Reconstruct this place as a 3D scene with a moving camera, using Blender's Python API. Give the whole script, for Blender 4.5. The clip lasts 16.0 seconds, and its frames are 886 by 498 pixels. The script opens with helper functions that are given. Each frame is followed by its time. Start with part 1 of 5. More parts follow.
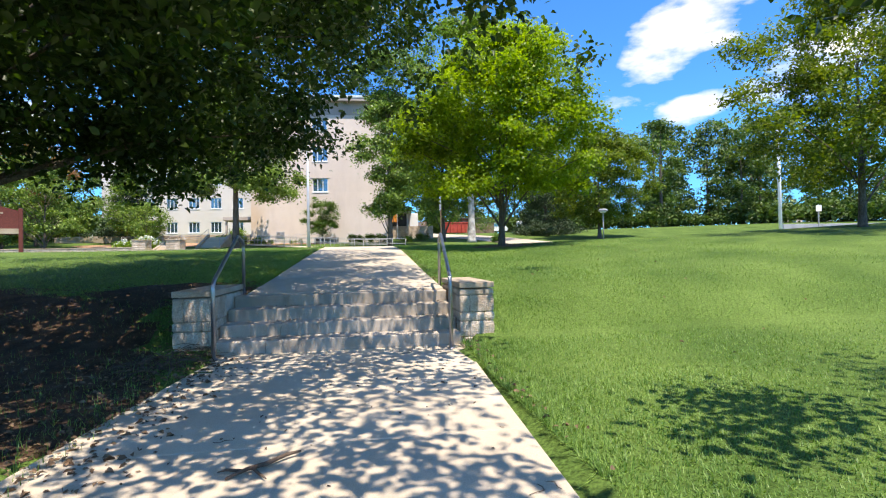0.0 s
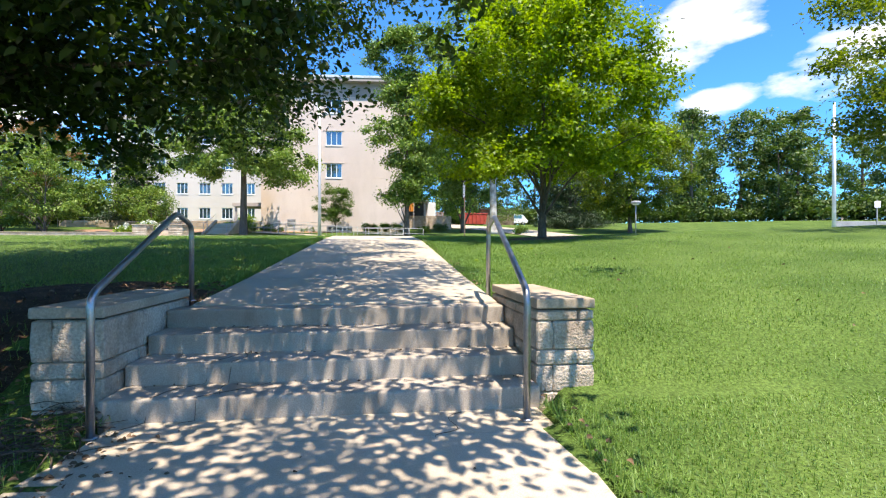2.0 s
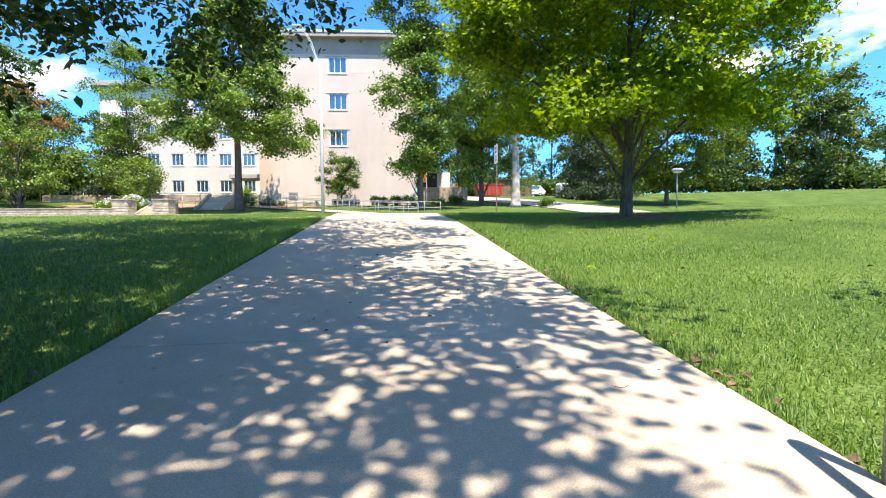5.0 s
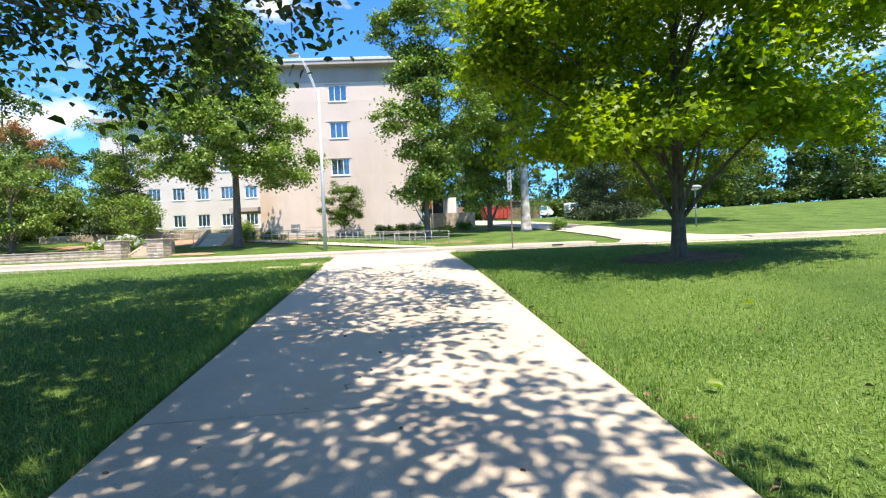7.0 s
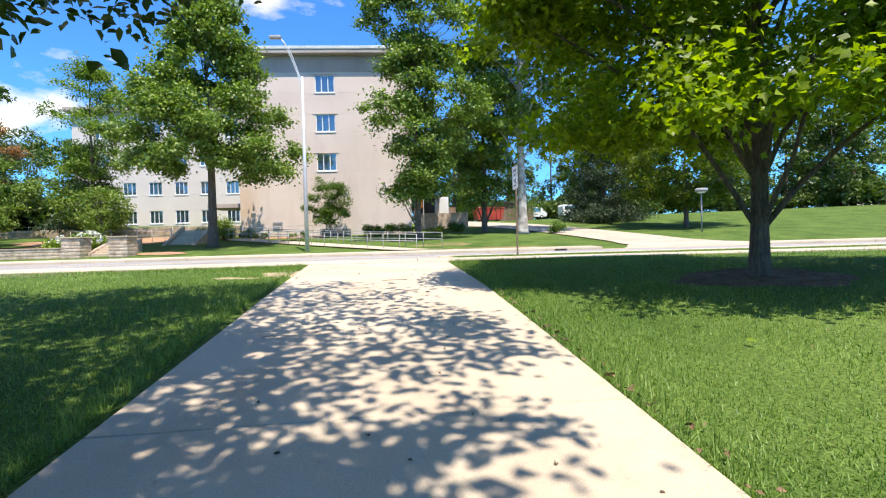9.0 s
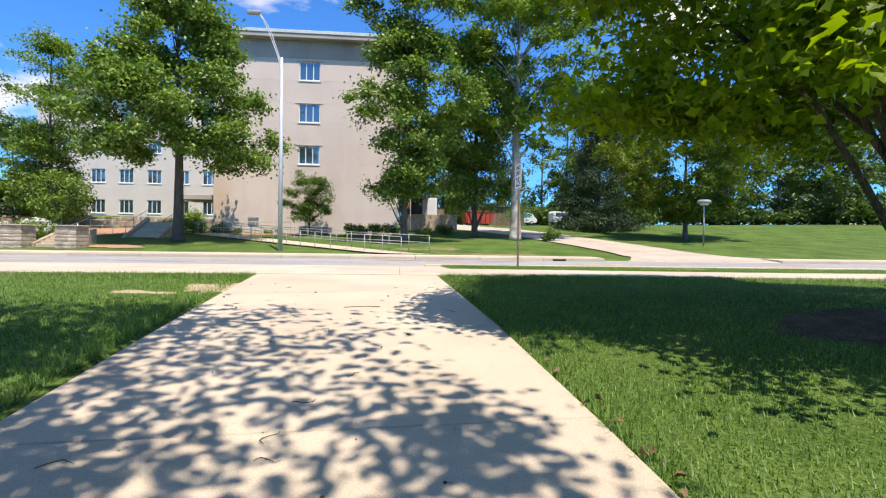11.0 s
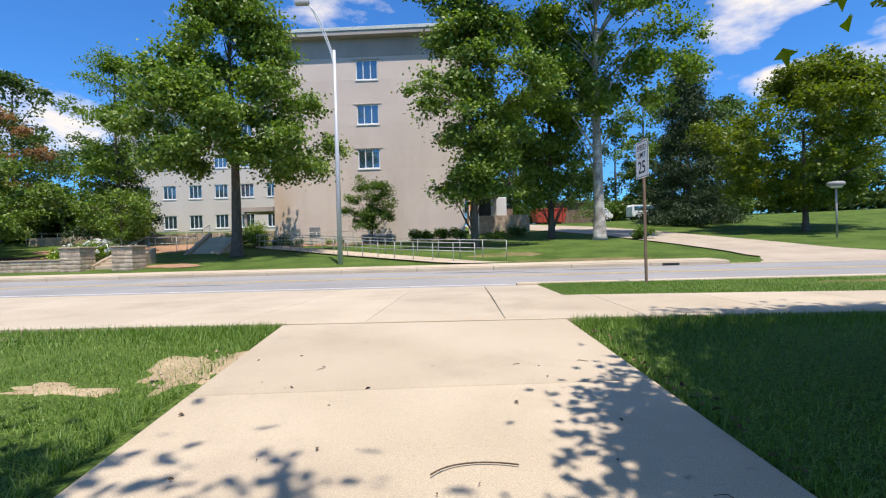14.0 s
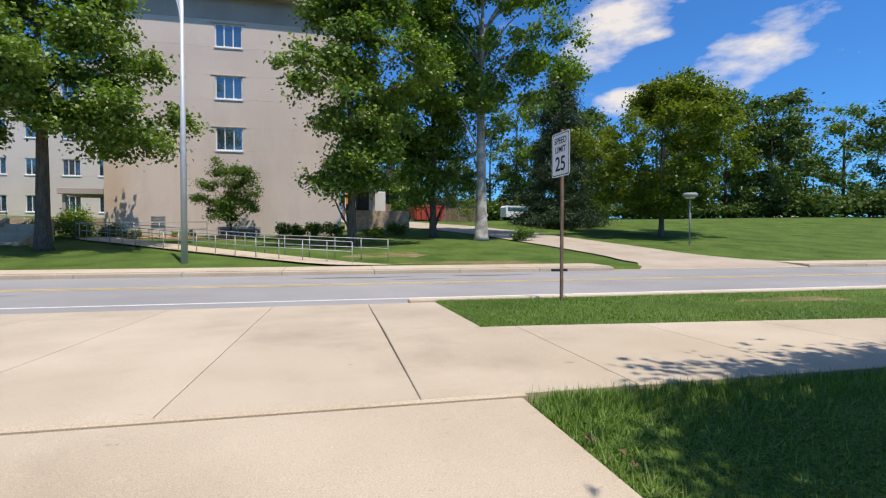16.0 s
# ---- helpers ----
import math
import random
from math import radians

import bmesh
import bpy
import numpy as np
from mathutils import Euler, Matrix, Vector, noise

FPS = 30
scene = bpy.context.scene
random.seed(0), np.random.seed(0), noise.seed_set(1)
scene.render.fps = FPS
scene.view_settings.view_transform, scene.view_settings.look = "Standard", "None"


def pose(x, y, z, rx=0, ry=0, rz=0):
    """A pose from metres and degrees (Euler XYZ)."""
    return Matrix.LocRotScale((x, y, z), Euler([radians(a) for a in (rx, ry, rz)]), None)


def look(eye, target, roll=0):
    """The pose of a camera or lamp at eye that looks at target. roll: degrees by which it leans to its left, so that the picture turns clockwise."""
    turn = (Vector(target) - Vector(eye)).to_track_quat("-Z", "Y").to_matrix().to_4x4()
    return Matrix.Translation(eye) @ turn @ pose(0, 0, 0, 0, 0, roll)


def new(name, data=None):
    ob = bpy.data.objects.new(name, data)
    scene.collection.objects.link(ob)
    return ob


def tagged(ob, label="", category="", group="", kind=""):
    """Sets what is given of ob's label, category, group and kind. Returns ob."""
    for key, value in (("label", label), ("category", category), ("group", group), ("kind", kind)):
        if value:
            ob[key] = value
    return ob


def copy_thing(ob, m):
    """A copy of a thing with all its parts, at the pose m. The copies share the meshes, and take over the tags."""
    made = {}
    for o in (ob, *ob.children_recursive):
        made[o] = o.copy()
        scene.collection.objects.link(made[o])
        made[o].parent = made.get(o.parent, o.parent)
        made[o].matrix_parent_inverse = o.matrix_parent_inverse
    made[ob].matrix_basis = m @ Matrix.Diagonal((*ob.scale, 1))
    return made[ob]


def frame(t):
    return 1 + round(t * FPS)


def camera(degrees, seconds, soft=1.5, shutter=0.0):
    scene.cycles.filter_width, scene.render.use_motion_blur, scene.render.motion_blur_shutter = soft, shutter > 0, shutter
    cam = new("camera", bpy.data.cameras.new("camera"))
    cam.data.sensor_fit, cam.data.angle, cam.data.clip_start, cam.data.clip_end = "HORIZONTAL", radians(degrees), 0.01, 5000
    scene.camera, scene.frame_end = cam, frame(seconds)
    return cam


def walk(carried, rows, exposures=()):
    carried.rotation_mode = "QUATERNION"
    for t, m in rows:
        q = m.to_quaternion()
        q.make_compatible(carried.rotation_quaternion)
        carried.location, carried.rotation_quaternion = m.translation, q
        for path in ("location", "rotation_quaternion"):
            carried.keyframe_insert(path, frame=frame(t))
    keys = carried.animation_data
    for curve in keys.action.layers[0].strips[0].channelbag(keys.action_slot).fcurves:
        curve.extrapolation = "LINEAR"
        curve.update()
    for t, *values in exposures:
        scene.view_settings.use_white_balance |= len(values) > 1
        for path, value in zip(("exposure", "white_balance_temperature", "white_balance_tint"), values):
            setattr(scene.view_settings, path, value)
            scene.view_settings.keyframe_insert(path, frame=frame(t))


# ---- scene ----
cam = camera(84.0, 16.0, soft=1.2)
METRES, EYE, TILT, LEAN, TURN = 21.0, 1.5, 0.0, 0.0, -5.9
PATH = [
    (0, (0.095, 0.446, 1.265), (0.283, 2.437, 1.295), -1.1),
    (0.5, (0.072, 1.176, 1.265), (0.256, 3.168, 1.287), -0.5),
    (1, (0.064, 1.917, 1.28), (0.252, 3.908, 1.291), 0.1),
    (1.5, (-0.024, 2.699, 1.298), (0.128, 4.693, 1.306), 0.0),
    (2, (-0.064, 3.475, 1.311), (0.065, 5.471, 1.307), 0.1),
    (2.5, (-0.219, 4.234, 1.303), (-0.116, 6.231, 1.284), 0.2),
    (3, (-0.334, 5.057, 1.305), (-0.245, 7.055, 1.311), -0.3),
    (3.5, (-0.455, 5.815, 1.313), (-0.367, 7.813, 1.353), -0.85),
    (4, (-0.501, 6.64, 1.34), (-0.385, 8.637, 1.328), 0.2),
    (6.5, (-0.736, 9.302, 2.038), (-0.672, 11.294, 1.873), -1.7),
    (7, (-0.701, 9.788, 2.1), (-0.628, 11.787, 2.07), -2.4),
    (7.5, (-0.758, 10.338, 2.142), (-0.73, 12.338, 2.116), -2.5),
    (8, (-0.806, 10.952, 2.162), (-0.767, 12.951, 2.098), -2.2),
    (8.5, (-0.825, 11.573, 2.208), (-0.734, 13.571, 2.173), -2.3),
    (11, (-0.731, 14.659, 2.363), (-0.555, 16.651, 2.34), 0.8),
    (11.5, (-0.779, 15.224, 2.425), (-0.733, 17.224, 2.443), 0.5),
    (12, (-0.856, 15.806, 2.461), (-0.847, 17.805, 2.512), -0.5),
    (12.5, (-0.926, 16.33, 2.525), (-0.98, 18.329, 2.576), -1.0),
    (13, (-1.014, 16.888, 2.555), (-1.148, 18.883, 2.558), -1.0),
    (13.5, (-1.084, 17.476, 2.585), (-1.299, 19.464, 2.53), -0.9),
    (14, (-1.17, 18.059, 2.636), (-1.251, 20.057, 2.619), -1.6),
    (14.5, (-1.195, 18.671, 2.706), (-1.17, 20.67, 2.75), -0.6),
    (15, (-1.25, 19.28, 2.746), (-1.096, 21.274, 2.783), -0.5),
    (15.5, (-1.245, 19.9, 2.785), (-0.958, 21.879, 2.766), -0.2),
    (16, (-1.248, 20.46, 2.834), (-0.825, 22.414, 2.789), -0.0),
]
EXPOSURES = [(0.0, 0.82, 7400, 14), (2.5, 1.0, 7400, 14), (4.0, 1.12, 7450, 14), (6.5, 1.03, 7450, 14), (8.5, 0.80, 7350, 14), (11.0, 0.48, 7400, 15), (12.5, 0.33, 7250, 15), (14.5, 0.10, 7250, 14), (16.0, -0.06, 7300, 14)]
walk(cam, [(t, look(eye, target, roll)) for t, eye, target, roll in PATH], EXPOSURES)

# ---- world and sun ----
SUN_AZ, SUN_EL = radians(157), radians(69)      # azimuth clockwise from +y
world = bpy.data.worlds.new("sky")
scene.world = world
world.use_nodes = True
wn = world.node_tree.nodes
wl = world.node_tree.links
wn.clear()
w_out = wn.new("ShaderNodeOutputWorld")
w_bg = wn.new("ShaderNodeBackground")
w_sky = wn.new("ShaderNodeTexSky")
w_sky.sky_type = "NISHITA"
w_sky.sun_disc = False
w_sky.sun_elevation = SUN_EL
w_sky.sun_rotation = SUN_AZ
w_sky.air_density, w_sky.dust_density, w_sky.ozone_density = 1.0, 0.4, 2.5
w_bg.inputs["Strength"].default_value = 0.105


def wmath(op, a, b=None, c=None, clamp=False):
    n = wn.new("ShaderNodeMath")
    n.operation, n.use_clamp = op, clamp
    for i, v in enumerate((a, b, c)):
        if v is None:
            continue
        if isinstance(v, (int, float)):
            n.inputs[i].default_value = v
        else:
            wl.new(v, n.inputs[i])
    return n.outputs[0]


w_tc = wn.new("ShaderNodeTexCoord")
w_noise = wn.new("ShaderNodeTexNoise")
w_noise.inputs["Scale"].default_value = 9.0
w_noise.inputs["Detail"].default_value = 9.0
w_noise.inputs["Roughness"].default_value = 0.55
w_map = wn.new("ShaderNodeMapping")
w_map.inputs["Scale"].default_value = (1.0, 1.0, 2.4)
wl.new(w_tc.outputs["Generated"], w_map.inputs["Vector"])
wl.new(w_map.outputs["Vector"], w_noise.inputs["Vector"])
w_sep = wn.new("ShaderNodeSeparateXYZ")
wl.new(w_tc.outputs["Generated"], w_sep.inputs[0])


def cloud(az, el, along, across, tilt):
    """A soft patch of the sky at a bearing (degrees right of +y) and height in which noise turns to cloud."""
    a, e, k = radians(az), radians(el), radians(tilt)
    c = Vector((math.sin(a) * math.cos(e), math.cos(a) * math.cos(e), math.sin(e)))
    r = Vector((math.cos(a), -math.sin(a), 0))
    u = r.cross(c)
    p, q = r * math.cos(k) + u * math.sin(k), u * math.cos(k) - r * math.sin(k)
    total = None
    for axis, size in ((p, along), (q, across)):
        dot = wn.new("ShaderNodeVectorMath")
        dot.operation = "DOT_PRODUCT"
        wl.new(w_tc.outputs["Generated"], dot.inputs[0])
        dot.inputs[1].default_value = axis
        off = wmath("DIVIDE", dot.outputs["Value"], math.sin(radians(size)))
        sq = wmath("MULTIPLY", off, off)
        total = sq if total is None else wmath("ADD", total, sq)
    dot = wn.new("ShaderNodeVectorMath")
    dot.operation = "DOT_PRODUCT"
    wl.new(w_tc.outputs["Generated"], dot.inputs[0])
    dot.inputs[1].default_value = c
    front = wmath("GREATER_THAN", dot.outputs["Value"], 0.3)
    return wmath("MULTIPLY", wmath("SUBTRACT", 1.0, total, clamp=True), front)


w_mask = None
for spec in ((32, 22.0, 11, 4.2, 32), (43, 17.0, 9, 3.2, 22), (46, 27, 7, 1.6, 8), (33, 14.5, 5, 2.0, 10), (-15, 30, 11, 8, 10), (-42, 13, 13, 5, 0),
             (-40, 24, 3, 2, 0), (-75, 25, 20, 9, 5), (90, 24, 16, 6, 10), (150, 30, 18, 8, 0), (210, 22, 20, 8, 0), (62, 20, 6, 2.5, 10), (275, 30, 14, 7, 0),
             # Unseen clouds, mostly overhead, added to make the sky's fill light whiter.
             (20, 62, 18, 11, 20), (115, 58, 18, 10, 0), (235, 60, 18, 11, 30), (310, 55, 18, 10, 10), (180, 42, 16, 8, 0), (60, 82, 16, 10, 0)):
    m_one = cloud(*spec)
    w_mask = m_one if w_mask is None else wmath("MAXIMUM", w_mask, m_one)
w_dens = wmath("ADD", wmath("MULTIPLY", w_mask, 0.57), wmath("SUBTRACT", wmath("MULTIPLY", w_noise.outputs["Fac"], 1.5), 0.98))
w_cov = wmath("MULTIPLY", w_dens, 2.6, clamp=True)
w_mix = wn.new("ShaderNodeMix")
w_mix.data_type = "RGBA"
wl.new(w_cov, w_mix.inputs["Factor"])
w_gain = wn.new("ShaderNodeMix")
w_gain.data_type, w_gain.blend_type = "RGBA", "MULTIPLY"
w_gain.inputs["Factor"].default_value = 1.0
wl.new(w_sky.outputs[0], w_gain.inputs[6])
w_gain.inputs[7].default_value = (0.34, 1.04, 1.85, 1)
wl.new(w_gain.outputs[2], w_mix.inputs[6])
w_mix.inputs[7].default_value = (8.0, 8.2, 8.6, 1)
wl.new(w_mix.outputs[2], w_bg.inputs["Color"])
wl.new(w_bg.outputs[0], w_out.inputs["Surface"])

sun = new("sun", bpy.data.lights.new("sun", "SUN"))
sun.data.energy, sun.data.angle, sun.data.color = 5.0, radians(0.53), (1.0, 0.975, 0.93)
to_sun = Vector((math.sin(SUN_AZ) * math.cos(SUN_EL), math.cos(SUN_AZ) * math.cos(SUN_EL), math.sin(SUN_EL)))
sun.matrix_world = Matrix.Translation((0, 0, 60)) @ to_sun.to_track_quat("Z", "Y").to_matrix().to_4x4()


# ---- materials ----
def material(name, colours, rough=0.8, scale=2.0, fine=40.0, bump=0.2, metal=0.0, fine_amount=0.25, island=0.0, obj_random=0.0, stretch=(1, 1, 1), spec=0.4, bump_dist=0.01):
    """A surface whose colour wanders between the given colours at two scales, with fine relief. island and obj_random vary it by piece."""
    m = bpy.data.materials.new(name)
    m.use_nodes = True
    n, l = m.node_tree.nodes, m.node_tree.links
    b = n["Principled BSDF"]
    b.inputs["Roughness"].default_value = rough
    b.inputs["Metallic"].default_value = metal
    b.inputs["Specular IOR Level"].default_value = spec
    tc = n.new("ShaderNodeTexCoord")
    mp = n.new("ShaderNodeMapping")
    mp.inputs["Scale"].default_value = stretch
    geo = n.new("ShaderNodeNewGeometry")
    l.new(geo.outputs["Position"], mp.inputs["Vector"])
    big = n.new("ShaderNodeTexNoise")
    big.inputs["Scale"].default_value = scale
    big.inputs["Detail"].default_value = 6
    l.new(mp.outputs[0], big.inputs["Vector"])
    ramp = n.new("ShaderNodeValToRGB")
    el = ramp.color_ramp.elements
    while len(el) < len(colours):
        el.new(0.5)
    for i, c in enumerate(colours):
        el[i].position = 0.32 + 0.36 * i / max(1, len(colours) - 1)
        el[i].color = (*c, 1)
    l.new(big.outputs["Fac"], ramp.inputs[0])
    small = n.new("ShaderNodeTexNoise")
    small.inputs["Scale"].default_value = fine
    small.inputs["Detail"].default_value = 4
    l.new(mp.outputs[0], small.inputs["Vector"])
    val = n.new("ShaderNodeMapRange")
    val.inputs[1].default_value, val.inputs[2].default_value = 0.3, 0.7
    val.inputs[3].default_value, val.inputs[4].default_value = 1 - fine_amount, 1 + fine_amount
    l.new(small.outputs["Fac"], val.inputs[0])
    hsv = n.new("ShaderNodeHueSaturation")
    l.new(ramp.outputs[0], hsv.inputs["Color"])
    value = val.outputs[0]
    for src, amount in ((geo.outputs["Random Per Island"], island), (None, obj_random)):
        if not amount:
            continue
        if src is None:
            src = n.new("ShaderNodeObjectInfo").outputs["Random"]
        r = n.new("ShaderNodeMapRange")
        r.inputs[3].default_value, r.inputs[4].default_value = 1 - amount, 1 + amount
        l.new(src, r.inputs[0])
        mul = n.new("ShaderNodeMath")
        mul.operation = "MULTIPLY"
        l.new(value, mul.inputs[0])
        l.new(r.outputs[0], mul.inputs[1])
        value = mul.outputs[0]
    l.new(value, hsv.inputs["Value"])
    l.new(hsv.outputs[0], b.inputs["Base Color"])
    if bump:
        bp = n.new("ShaderNodeBump")
        bp.inputs["Strength"].default_value = bump
        bp.inputs["Distance"].default_value = bump_dist
        l.new(small.outputs["Fac"], bp.inputs["Height"])
        l.new(bp.outputs[0], b.inputs["Normal"])
    return m


def leafy(name, dark, light, glow, tip=None, through_amount=0.45, rough=0.45):
    """Leaves: colour varies leaf by leaf and by clump; light shines through them."""
    m = bpy.data.materials.new(name)
    m.use_nodes = True
    n, l = m.node_tree.nodes, m.node_tree.links
    b = n["Principled BSDF"]
    b.inputs["Roughness"].default_value = rough
    b.inputs["Specular IOR Level"].default_value = 0.35
    geo = n.new("ShaderNodeNewGeometry")
    noise_n = n.new("ShaderNodeTexNoise")
    noise_n.inputs["Scale"].default_value = 0.45
    l.new(geo.outputs["Position"], noise_n.inputs["Vector"])
    add = n.new("ShaderNodeMath")
    add.operation = "ADD"
    l.new(geo.outputs["Random Per Island"], add.inputs[0])
    l.new(noise_n.outputs["Fac"], add.inputs[1])
    half = n.new("ShaderNodeMath")
    half.operation = "MULTIPLY"
    half.inputs[1].default_value = 0.5
    l.new(add.outputs[0], half.inputs[0])
    ramp = n.new("ShaderNodeValToRGB")
    el = ramp.color_ramp.elements
    el[0].position, el[0].color = 0.25, (*dark, 1)
    el[1].position, el[1].color = 0.75, (*light, 1)
    if tip:
        e = el.new(0.93)
        e.color = (*tip, 1)
    l.new(half.outputs[0], ramp.inputs[0])
    l.new(ramp.outputs[0], b.inputs["Base Color"])
    tr = n.new("ShaderNodeBsdfTranslucent")
    tint = n.new("ShaderNodeMix")
    tint.data_type, tint.blend_type = "RGBA", "MULTIPLY"
    tint.inputs["Factor"].default_value = 1.0
    l.new(ramp.outputs[0], tint.inputs[6])
    tint.inputs[7].default_value = (*glow, 1)
    l.new(tint.outputs[2], tr.inputs["Color"])
    mix = n.new("ShaderNodeMixShader")
    mix.inputs[0].default_value = through_amount
    l.new(b.outputs[0], mix.inputs[1])
    l.new(tr.outputs[0], mix.inputs[2])
    l.new(mix.outputs[0], n["Material Output"].inputs["Surface"])
    return m


M_PATH = material("path_concrete", [(0.435, 0.364, 0.268), (0.51, 0.434, 0.330)], 0.9, 0.9, 170, 0.12, fine_amount=0.22, obj_random=0.05)
M_STEP = material("step_concrete", [(0.33, 0.272, 0.21), (0.40, 0.338, 0.268), (0.46, 0.395, 0.32)], 0.9, 1.6, 110, 0.35, fine_amount=0.18, obj_random=0.06)


def add_stains(m, colour, scale, stretch, lo, hi, amount):
    """Dark water stains and moss with shapes of their own, laid over a material."""
    n, l = m.node_tree.nodes, m.node_tree.links
    b = n["Principled BSDF"]
    src = b.inputs["Base Color"].links[0].from_socket
    geo = n.new("ShaderNodeNewGeometry")
    mp = n.new("ShaderNodeMapping")
    mp.inputs["Scale"].default_value = stretch
    l.new(geo.outputs["Position"], mp.inputs["Vector"])
    t = n.new("ShaderNodeTexNoise")
    t.inputs["Scale"].default_value = scale
    t.inputs["Detail"].default_value = 7
    t.inputs["Roughness"].default_value = 0.62
    l.new(mp.outputs[0], t.inputs["Vector"])
    r = n.new("ShaderNodeMapRange")
    r.inputs[1].default_value, r.inputs[2].default_value, r.inputs[3].default_value, r.inputs[4].default_value = lo, hi, 0.0, amount
    l.new(t.outputs["Fac"], r.inputs[0])
    mix = n.new("ShaderNodeMix")
    mix.data_type = "RGBA"
    l.new(r.outputs[0], mix.inputs["Factor"])
    l.new(src, mix.inputs[6])
    mix.inputs[7].default_value = (*colour, 1)
    l.new(mix.outputs[2], b.inputs["Base Color"])


add_stains(M_STEP, (0.085, 0.065, 0.048), 2.2, (1, 1, 0.35), 0.54, 0.74, 0.55)
add_stains(M_STEP, (0.14, 0.10, 0.07), 7.0, (1, 1, 0.15), 0.55, 0.72, 0.3)
add_stains(M_PATH, (0.30, 0.24, 0.18), 0.8, (1, 1, 1), 0.52, 0.75, 0.5)
add_stains(M_PATH, (0.17, 0.14, 0.11), 9.0, (1, 1, 1), 0.66, 0.74, 0.6)
M_MORTAR = material("old_mortar", [(0.25, 0.195, 0.14), (0.34, 0.275, 0.205)], 0.95, 4, 60, 0.3)
M_ROAD = material("road_concrete", [(0.255, 0.25, 0.245), (0.315, 0.31, 0.30)], 0.9, 0.35, 90, 0.3, fine_amount=0.12)
M_KERB = material("kerb_concrete", [(0.45, 0.365, 0.262), (0.53, 0.445, 0.335)], 0.9, 0.8, 90, 0.3, obj_random=0.06)
M_DRIVE = material("driveway_concrete", [(0.36, 0.30, 0.225), (0.45, 0.38, 0.295)], 0.92, 0.6, 90, 0.3, fine_amount=0.15)
M_WHITE_LINE = material("road_paint_white", [(0.62, 0.62, 0.60), (0.74, 0.74, 0.72)], 0.8, 1.5, 40, 0.1)
M_YELLOW_LINE = material("road_paint_yellow", [(0.58, 0.40, 0.12), (0.66, 0.48, 0.2)], 0.8, 1.5, 40, 0.1)
M_PATCH = material("tar_patch", [(0.09, 0.085, 0.08), (0.16, 0.15, 0.14)], 0.9, 3, 60, 0.3)
M_LAWN = material("lawn_soil", [(0.050, 0.092, 0.019), (0.077, 0.126, 0.027), (0.102, 0.158, 0.036)], 0.95, 0.55, 38, 0.6, fine_amount=0.5, bump_dist=0.03, spec=0.1)
M_MULCH = material("mulch", [(0.05, 0.030, 0.018), (0.10, 0.062, 0.038)], 0.95, 4, 60, 0.7, fine_amount=0.45, bump_dist=0.03, spec=0.1)
M_RING = material("aged_mulch", [(0.11, 0.070, 0.045), (0.19, 0.13, 0.088)], 0.95, 5, 45, 0.8, fine_amount=0.5, bump_dist=0.04, spec=0.1)
M_CLAY = material("red_mulch", [(0.31, 0.18, 0.11), (0.41, 0.25, 0.16)], 0.95, 2.5, 50, 0.6, fine_amount=0.35, spec=0.1)
M_DRYGRASS = material("dry_grass", [(0.085, 0.110, 0.030), (0.17, 0.150, 0.065), (0.25, 0.19, 0.10)], 0.95, 1.3, 30, 0.6, fine_amount=0.5, bump_dist=0.03, spec=0.1)
M_DIRT = material("bare_dirt", [(0.33, 0.25, 0.15), (0.46, 0.37, 0.24)], 0.95, 2.0, 40, 0.5, fine_amount=0.25, spec=0.1)
M_STONE = material("limestone", [(0.37, 0.275, 0.195), (0.48, 0.38, 0.285), (0.58, 0.475, 0.37)], 0.9, 3.5, 45, 0.8, fine_amount=0.22, obj_random=0.14, bump_dist=0.025)
M_COPING = material("coping_stone", [(0.34, 0.265, 0.185), (0.44, 0.355, 0.262)], 0.9, 2.5, 60, 0.4, fine_amount=0.18)
M_STEEL = material("galvanised_steel", [(0.30, 0.31, 0.33), (0.40, 0.41, 0.43)], 0.33, 6, 60, 0.05, metal=0.9, fine_amount=0.1)
M_FACADE = material("panel_concrete", [(0.63, 0.53, 0.465), (0.70, 0.60, 0.53)], 0.9, 0.25, 18, 0.15, fine_amount=0.05, obj_random=0.03)
# Trim concrete; as the top wall band its darkness stands in for eave shadow.
M_TRIM_AND_SHADE = material("trim_and_shade_concrete", [(0.40, 0.345, 0.31), (0.48, 0.42, 0.38)], 0.9, 0.3, 18, 0.15, fine_amount=0.06, obj_random=0.03)
M_WINGWALL = material("light_panel_concrete", [(0.62, 0.56, 0.50), (0.70, 0.64, 0.58)], 0.9, 0.25, 18, 0.15, fine_amount=0.05)
add_stains(M_FACADE, (0.44, 0.36, 0.30), 0.35, (1, 1, 0.22), 0.50, 0.74, 0.45)
add_stains(M_TRIM_AND_SHADE, (0.26, 0.215, 0.185), 0.5, (1, 1, 0.2), 0.5, 0.74, 0.5)
add_stains(M_STONE, (0.16, 0.11, 0.075), 5.0, (1, 1, 1), 0.56, 0.74, 0.6)


